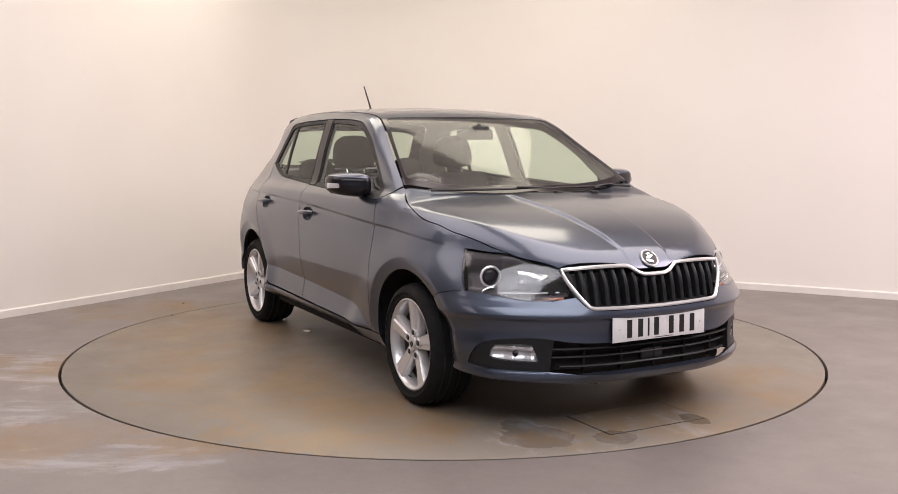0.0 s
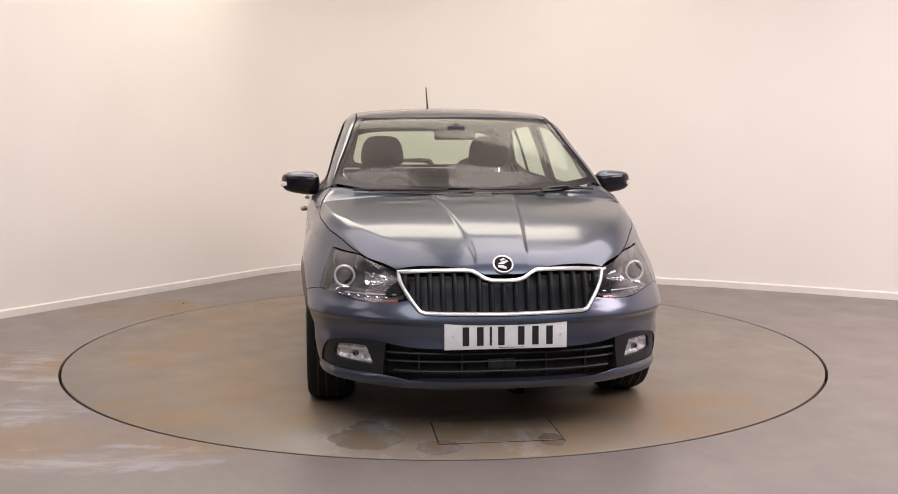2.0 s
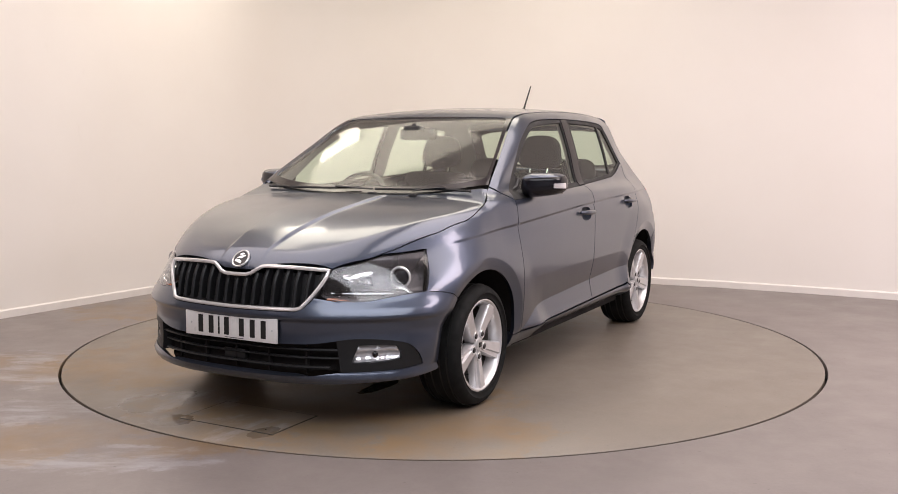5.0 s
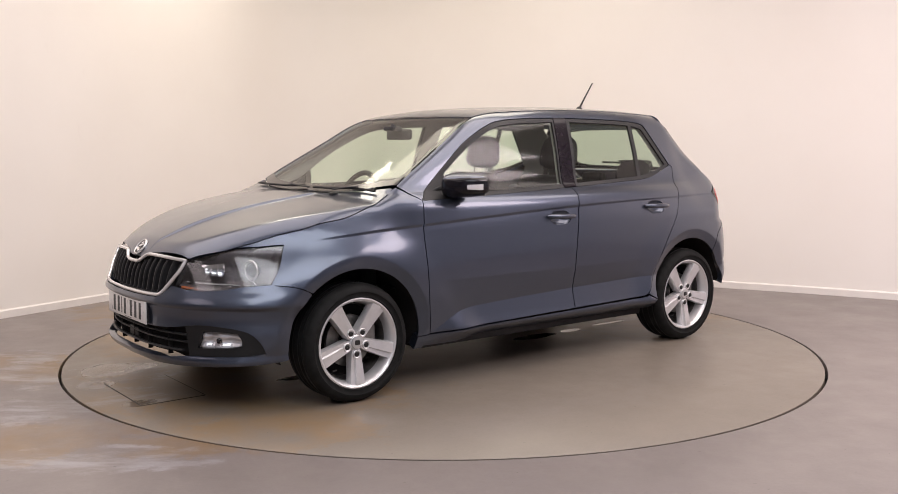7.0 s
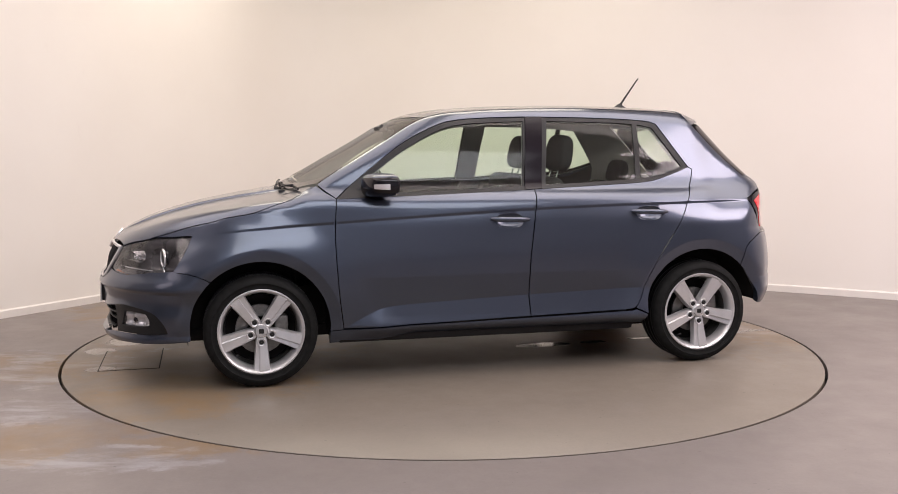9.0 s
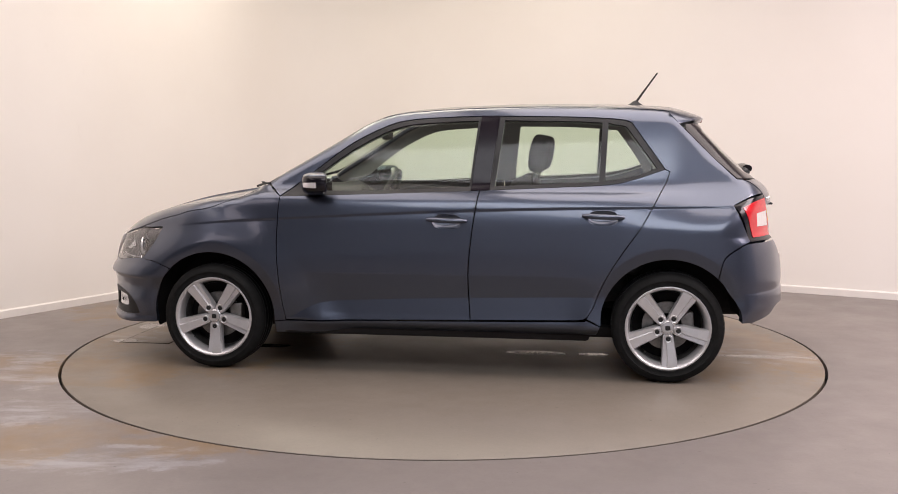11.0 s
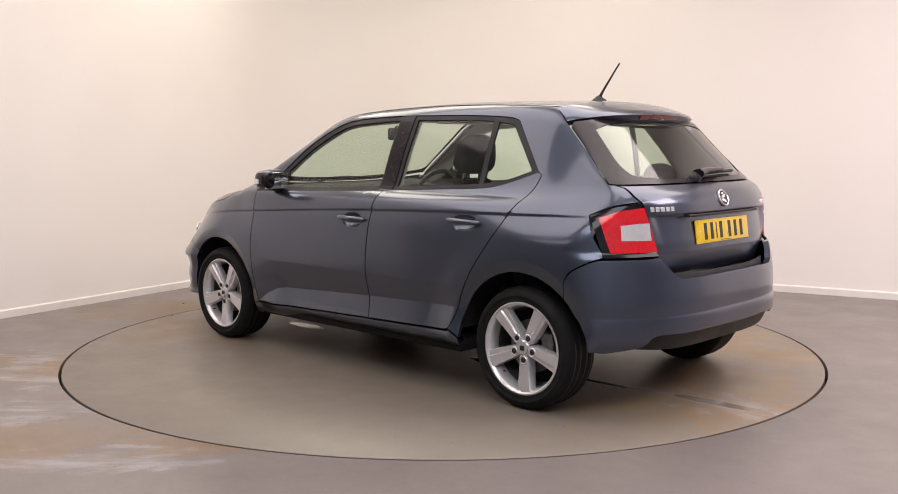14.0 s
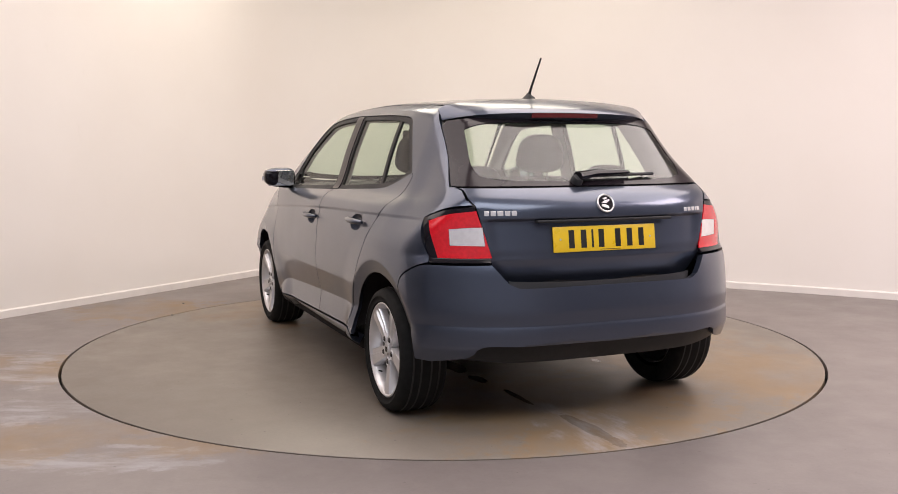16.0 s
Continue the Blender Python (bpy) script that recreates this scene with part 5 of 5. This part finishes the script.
# ---- wheels ----
def wheel():
    w = new("wheel")
    half = 0.108
    prof = [(0.205, -0.09), (0.232, -half + 0.004), (0.256, -half - 0.004), (0.276, -half + 0.006), (0.287, -half + 0.026), (0.290, -0.05), (0.2905, 0.0), (0.290, 0.05),
            (0.287, half - 0.026), (0.276, half - 0.006), (0.258, half + 0.003), (0.250, half + 0.005), (0.247, half + 0.001), (0.232, half - 0.004), (0.226, half - 0.002), (0.212, 0.090), (0.205, 0.07)]
    tyre = part("tyre", lathe(prof, 96), TYRE, w, "black road tyre")
    for k in (-0.062, -0.024, 0.024, 0.062):
        part("groove", lathe([(0.2912, k - 0.004), (0.2912, k + 0.004), (0.2895, k + 0.004)], 64), INK, tyre)
    rim = part("rim", lathe([(0.213, 0.088), (0.222, 0.094), (0.222, 0.100), (0.215, 0.102), (0.207, 0.097), (0.200, 0.080), (0.192, 0.045), (0.186, 0.0), (0.190, -0.08)], 96), WHEEL_SILVER, w, "silver five-spoke alloy rim")
    part("barrel", lathe([(0.186, 0.04), (0.180, 0.0), (0.186, -0.085)], 64), STEEL, rim)
    for i in range(5):
        turn = Matrix.Rotation(radians(90 + 72 * i), 4, "Y")
        bm = bmesh.new()
        rows = []
        for r, hw, y, lip in ((0.020, 0.016, 0.074, 0.030), (0.045, 0.029, 0.080, 0.030), (0.075, 0.032, 0.082, 0.028), (0.120, 0.036, 0.087, 0.026), (0.165, 0.040, 0.093, 0.024), (0.195, 0.044, 0.096, 0.022), (0.211, 0.048, 0.096, 0.020)):
            fold = 0.010 * min(1, max(0, (r - 0.06) / 0.03)) * min(1, (0.222 - r) / 0.03)
            rows.append([bm.verts.new(q) for q in ((r, y - lip - 0.02, -hw * 1.0), (r, y - 0.012, -hw), (r, y, -hw * 0.86), (r, y + 0.002, hw * 0.22), (r, y + 0.001 - fold, hw * 0.34), (r, y - fold * 0.6, hw * 0.88), (r, y - 0.016, hw), (r, y - lip - 0.02, hw * 1.0))])
        for a, b in zip(rows, rows[1:]):
            for k in range(7):
                bm.faces.new((a[k], a[k + 1], b[k + 1], b[k]))
        bmesh.ops.recalc_face_normals(bm, faces=bm.faces)
        bm.transform(turn)
        for f in bm.faces:
            if f.calc_center_median().y > 0 and f.normal.y < -0.5:
                f.normal_flip()
        part("spoke", bm, WHEEL_SILVER, rim)
        bolt = lathe([(0.0125, 0.060), (0.0125, 0.0850), (0.0100, 0.0880), (0.0005, 0.0885)], 12)
        bolt.transform(turn @ Matrix.Translation((0.057, 0, 0)))
        seat = lathe([(0.0215, 0.060), (0.0215, 0.0845), (0.0190, 0.0870), (0.0150, 0.0850), (0.0150, 0.070)], 20)
        seat.transform(turn @ Matrix.Translation((0.057, 0, 0)))
        part("bolt_seat", seat, WHEEL_SILVER, rim)
        part("bolt_cap", bolt, INK, rim, "dark bolt cap")
    part("hub", lathe([(0.040, 0.04), (0.038, 0.080), (0.032, 0.085)], 32), WHEEL_SILVER, rim)
    part("centre_cap", lathe([(0.032, 0.080), (0.030, 0.089), (0.026, 0.090), (0.0005, 0.088)], 32), SATIN_SILVER, rim, "silver centre cap with dark emblem")
    part("cap_emblem", box(-0.013, 0.013, 0.088, 0.0915, -0.011, 0.013, 0.003, 1), INK, rim)
    part("brake_disc", lathe([(0.062, 0.01), (0.070, 0.022), (0.072, 0.012), (0.128, 0.012), (0.128, -0.010), (0.06, -0.010)], 48), STEEL, w, "grey brake disc")
    part("caliper", box(-0.14, -0.07, -0.03, 0.035, -0.05, 0.07, 0.010, 2), STEEL, w)
    part("backing", lathe([(0.186, -0.05), (0.0005, -0.05)], 40), DARK_VOID, w)
    valve = tube([(0.175, 0.070, 0.030), (0.165, 0.088, 0.028)], 0.004, 6)
    valve.transform(Matrix.Rotation(radians(54), 4, "Y"))
    part("valve", valve, INK, rim)
    return w


first = wheel()
first.parent = car
first.matrix_basis = pose(FRONT_AXLE, 0.727, 0.2908)
for x, s, turn in ((REAR_AXLE, 1, 4), (FRONT_AXLE, -1, 31), (REAR_AXLE, -1, 12)):
    other = copy_thing(first, pose(x, 0.727 * s, 0.2908, 0, turn, 0 if s > 0 else 180))
    other.parent = car
for axle in (FRONT_AXLE, REAR_AXLE):
    for s in (1, -1):
        bm = lathe([(0.375, 0.845), (0.378, 0.60), (0.36, 0.52), (0.02, 0.52)], 64, "y", axle, HUB_Z)
        bmesh.ops.bisect_plane(bm, geom=bm.verts[:] + bm.edges[:] + bm.faces[:], plane_co=(0, 0, 0.215 if axle > 0 else 0.34), plane_no=(0, 0, -1), clear_outer=True)
        for v in bm.verts:
            while v.co.y > 0.3 and solid(*(np.array([c]) for c in v.co))[0] > -0.018:
                v.co.y -= 0.01
        if s < 0:
            bm.transform(Matrix.Diagonal((1, -1, 1, 1)))
        part("wheel_arch_liner", bm, DARK_VOID, car, "black wheel arch liner")


# ---- underside and cabin ----
part("underbody", join(box(-1.10, 1.80, -0.55, 0.55, 0.20, 0.27, 0.03), box(-0.90, 0.78, -0.80, 0.80, 0.205, 0.27, 0.02), box(-1.75, -1.0, -0.50, 0.50, 0.31, 0.42, 0.05)), DARK_VOID, car, "dark underbody and floor pan")
part("exhaust", tube([(-1.1, -0.48, 0.28), (-1.5, -0.48, 0.300), (-1.72, -0.48, 0.295)], 0.024, 12), STEEL, car, "steel exhaust tailpipe")
for y in (0.62, -0.62):
    part("axle_arm", box(REAR_AXLE - 0.06, REAR_AXLE + 0.5, y - 0.04, y + 0.04, 0.20, 0.26, 0.015), DARK_VOID, car)
part("engine_bay", box(0.95, 1.86, -0.50, 0.50, 0.26, 0.66, 0.03), DARK_VOID, car, "dark engine bay bulkhead")
part("boot_floor", box(-1.78, -1.05, -0.50, 0.50, 0.40, 0.62, 0.02), TRIM, car)

# lining of doors, pillars and roof, a hand's breadth inside the skin
DOOR_LINE = outline([(0.74, 0.965), (0.260, 0.985), (-0.312, 1.004), (-0.985, 1.036), (-1.110, 1.065), (-1.235, 1.112)], [(-1.235, 1.112), (-1.24, 0.75)], [(-1.24, 0.75), (-0.86, 0.74), (-0.84, 0.30)], [(-0.84, 0.30), (0.72, 0.28)], [(0.72, 0.28), (0.74, 0.965)])
panel("door_trim", "side", DOOR_LINE, TRIM, car, "dark grey inner door trim", both=True, push=sunk(0.060), rim=0.0, mesh_gap=0.04)
PILLARS = outline(top_as_side(SCREEN_SIDE), top_as_side(ROOF_SIDE), [(-1.36, 1.350), (-1.480, 1.235), (-1.600, 1.120), (-1.680, 1.05)], [(-1.68, 1.05), (-1.66, 0.72)], [(-1.66, 0.72), (-1.28, 0.72)], [(-1.28, 0.72), (-1.245, 1.09)],
                  [(-1.245, 1.09), (-1.165, 1.215), (-1.07, 1.345)], [(-1.07, 1.345), (-0.803, 1.365), (-0.432, 1.372)], [(-0.432, 1.372), (-0.390, 1.02)], [(-0.390, 1.02), (-0.255, 1.015)], [(-0.255, 1.015), (-0.290, 1.37)],
                  [(-0.290, 1.37), (-0.120, 1.362), (0.074, 1.348), (0.206, 1.312), (0.405, 1.205), (0.62, 1.045)], [(0.62, 1.045), (0.80, 0.985)])
panel("pillar_trim", "side", PILLARS, LINER, car, "pale grey pillar trim", both=True, push=sunk(0.034), gap=0.0, rim=0.0, mesh_gap=0.035)
panel("headlining", "top", mirrored(np.vstack([spline([(0.24, 0.0), (0.235, 0.3), (0.19, 0.53)]), spline([(0.0, 0.535), (-0.6, 0.540), (-1.30, 0.515)]), spline([(-1.42, 0.35), (-1.44, 0.0)])]), 1), LINER, car, "pale grey headlining", push=sunk(0.040), rim=0.0, gap=0.0, mesh_gap=0.05)


def slab(x0, x1, y0, y1, z0, z1, lean=0.0, bevel=0.05, m=None):
    """A padded block that leans back by some degrees about its lower edge."""
    bm = box(x0, x1, y0, y1, z0, z1, bevel, 4)
    bm.transform(Matrix.Translation((x0, 0, z0)) @ Matrix.Rotation(radians(-lean), 4, "Y") @ Matrix.Translation((-x0, 0, -z0)))
    if m is not None:
        bm.transform(m)
    return bm


def head_pad(x, y, z, d, w, h, lean):
    """A rounded pad, a little narrower at its crown."""
    bm = bmesh.new()
    bmesh.ops.create_uvsphere(bm, u_segments=24, v_segments=16, radius=1.0)
    for v in bm.verts:
        a, b, c = (math.copysign(abs(k) ** 0.62, k) for k in v.co)
        v.co = (a * d, b * w * (1.0 - 0.13 * c), c * h)
    bm.transform(Matrix.Translation((x, y, z)) @ Matrix.Rotation(radians(-lean), 4, "Y"))
    return bm


def front_seat(y):
    s = part("front_seat", join(slab(-0.42, 0.10, y - 0.25, y + 0.25, 0.40, 0.56, -6, 0.06), slab(-0.42, -0.30, y - 0.235, y + 0.235, 0.50, 1.06, 17, 0.055), slab(-0.40, -0.25, y - 0.245, y - 0.16, 0.52, 0.98, 17, 0.035),
                                slab(-0.40, -0.25, y + 0.16, y + 0.245, 0.52, 0.98, 17, 0.035)), CLOTH, car, "dark cloth front seat")
    part("headrest", head_pad(-0.605, y, 1.190, 0.055, 0.140, 0.108, 10), CLOTH, s, "padded dark headrest")
    for d in (-0.06, 0.06):
        part("headrest_post", tube([(-0.555, y + d, 1.00), (-0.590, y + d, 1.12)], 0.006, 8), CHROME, s)


front_seat(0.365)
front_seat(-0.365)


def rear_seat():
    s = part("rear_seat", join(slab(-1.12, -0.60, -0.62, 0.62, 0.40, 0.57, -8, 0.06), slab(-1.16, -1.03, -0.62, 0.62, 0.52, 0.995, 20, 0.05)), CLOTH, car, "dark cloth rear bench seat")
    for y in (0.36, -0.36):
        part("headrest", head_pad(-1.305, y, 1.060, 0.042, 0.130, 0.078, 12), CLOTH, s)
        for d in (-0.055, 0.055):
            part("headrest_post", tube([(-1.26, y + d, 0.95), (-1.29, y + d, 1.02)], 0.006, 8), CHROME, s)
    part("headrest", slab(-1.325, -1.265, -0.10, 0.10, 0.975, 1.045, 12, 0.028), CLOTH, s)


rear_seat()
part("parcel_shelf", box(-1.68, -1.32, -0.56, 0.56, 0.955, 0.975, 0.006), TRIM, car, "dark parcel shelf")


def dashboard():
    prof = [(0.985, 0.955), (0.930, 0.985), (0.780, 0.985), (0.640, 0.965), (0.575, 0.930), (0.555, 0.860), (0.590, 0.720), (0.640, 0.560), (0.980, 0.500)]
    bm = bmesh.new()
    rows = []
    for y in np.linspace(-0.70, 0.70, 29):
        hood = 0.045 * math.exp(-((y + 0.37) / 0.13) ** 4)
        mid = 0.030 * math.exp(-(y / 0.15) ** 4)
        rows.append([bm.verts.new((x - (mid if 0.55 < x < 0.70 else 0), y, z + (hood if 0.56 < x < 0.70 and z > 0.9 else 0) - 0.03 * max(0, abs(y) - 0.5))) for x, z in prof])
    for a, b in zip(rows, rows[1:]):
        for i in range(len(prof)):
            j = (i + 1) % len(prof)
            bm.faces.new((a[i], a[j], b[j], b[i]))
    bmesh.ops.recalc_face_normals(bm, faces=bm.faces)
    d = part("dashboard", bm, TRIM, car, "dark moulded dashboard")
    for y in (-0.62, -0.10, 0.10, 0.62):
        part("air_vent", box(0.545, 0.575, y - 0.055, y + 0.055, 0.870, 0.925, 0.010, 2), BLACK_GLOSS, d)
    part("radio_screen", box(0.525, 0.545, -0.11, 0.11, 0.760, 0.860, 0.006, 2), BLACK_GLOSS, d)
    m = Matrix.Translation((0.425, -0.365, 0.900)) @ Matrix.Rotation(radians(-24), 4, "Y")
    ringpts = [m @ Vector((0, 0.182 * math.cos(a), 0.182 * math.sin(a))) for a in np.linspace(0, 2 * math.pi, 41)[:-1]]
    wheel_ob = part("steering_wheel", tube(ringpts, 0.016, 10, True), INK, car, "black three-spoke steering wheel")
    part("boss", box(-0.01, 0.035, -0.075, 0.075, -0.06, 0.055, 0.025, 3, m), TRIM, wheel_ob)
    for a, b in (((0.06, 0.0), (0.175, 0.01)), ((-0.06, 0.0), (-0.175, 0.01)), ((0.0, -0.05), (0.0, -0.175))):
        part("wheel_spoke", tube([m @ Vector((0, *a)), m @ Vector((0, *b))], 0.016, 8), TRIM, wheel_ob)
    part("column", tube([m @ Vector((0.02, 0, 0)), (0.62, -0.365, 0.80)], 0.04, 12), TRIM, wheel_ob)


dashboard()
mir = part("interior_mirror", box(0.335, 0.362, -0.120, 0.120, 1.268, 1.330, 0.014, 3), TRIM, car, "dark interior mirror")
part("mirror_stem", tube([(0.36, 0, 1.32), (0.40, 0, 1.352)], 0.014, 8), TRIM, mir)
part("sensor_pod", box(0.36, 0.43, -0.05, 0.05, 1.318, 1.345, 0.008, 2), TRIM, mir)
for y in (0.34, -0.34):
    part("sun_visor", box(0.06, 0.21, y - 0.17, y + 0.17, 1.372, 1.388, 0.006, 2, None), LINER, car)


# ---- the turntable's turn: the car rides on it ----
HEADINGS = [(0.0, -62.0), (0.5, -65.6), (1.0, -71.2), (1.5, -77.0), (2.0, -83.1), (3.0, -94.9), (4.0, -106.8), (5.2, -121.1), (7.3, -146.0), (8.0, -154.2),
            (9.2, -168.4), (11.3, -191.9), (12.5, -206.0), (13.5, -217.7), (14.5, -229.5), (15.5, -241.3), (16.0, -247.3)]


def motions():
    walk(turntable, [(t, pose(0, 0, 0, 0, 0, a)) for t, a in HEADINGS])
    walk(car, [(t, pose(0, 0, 0, 0, 0, a) @ pose(0, 0.0204, 0)) for t, a in HEADINGS])


motions()
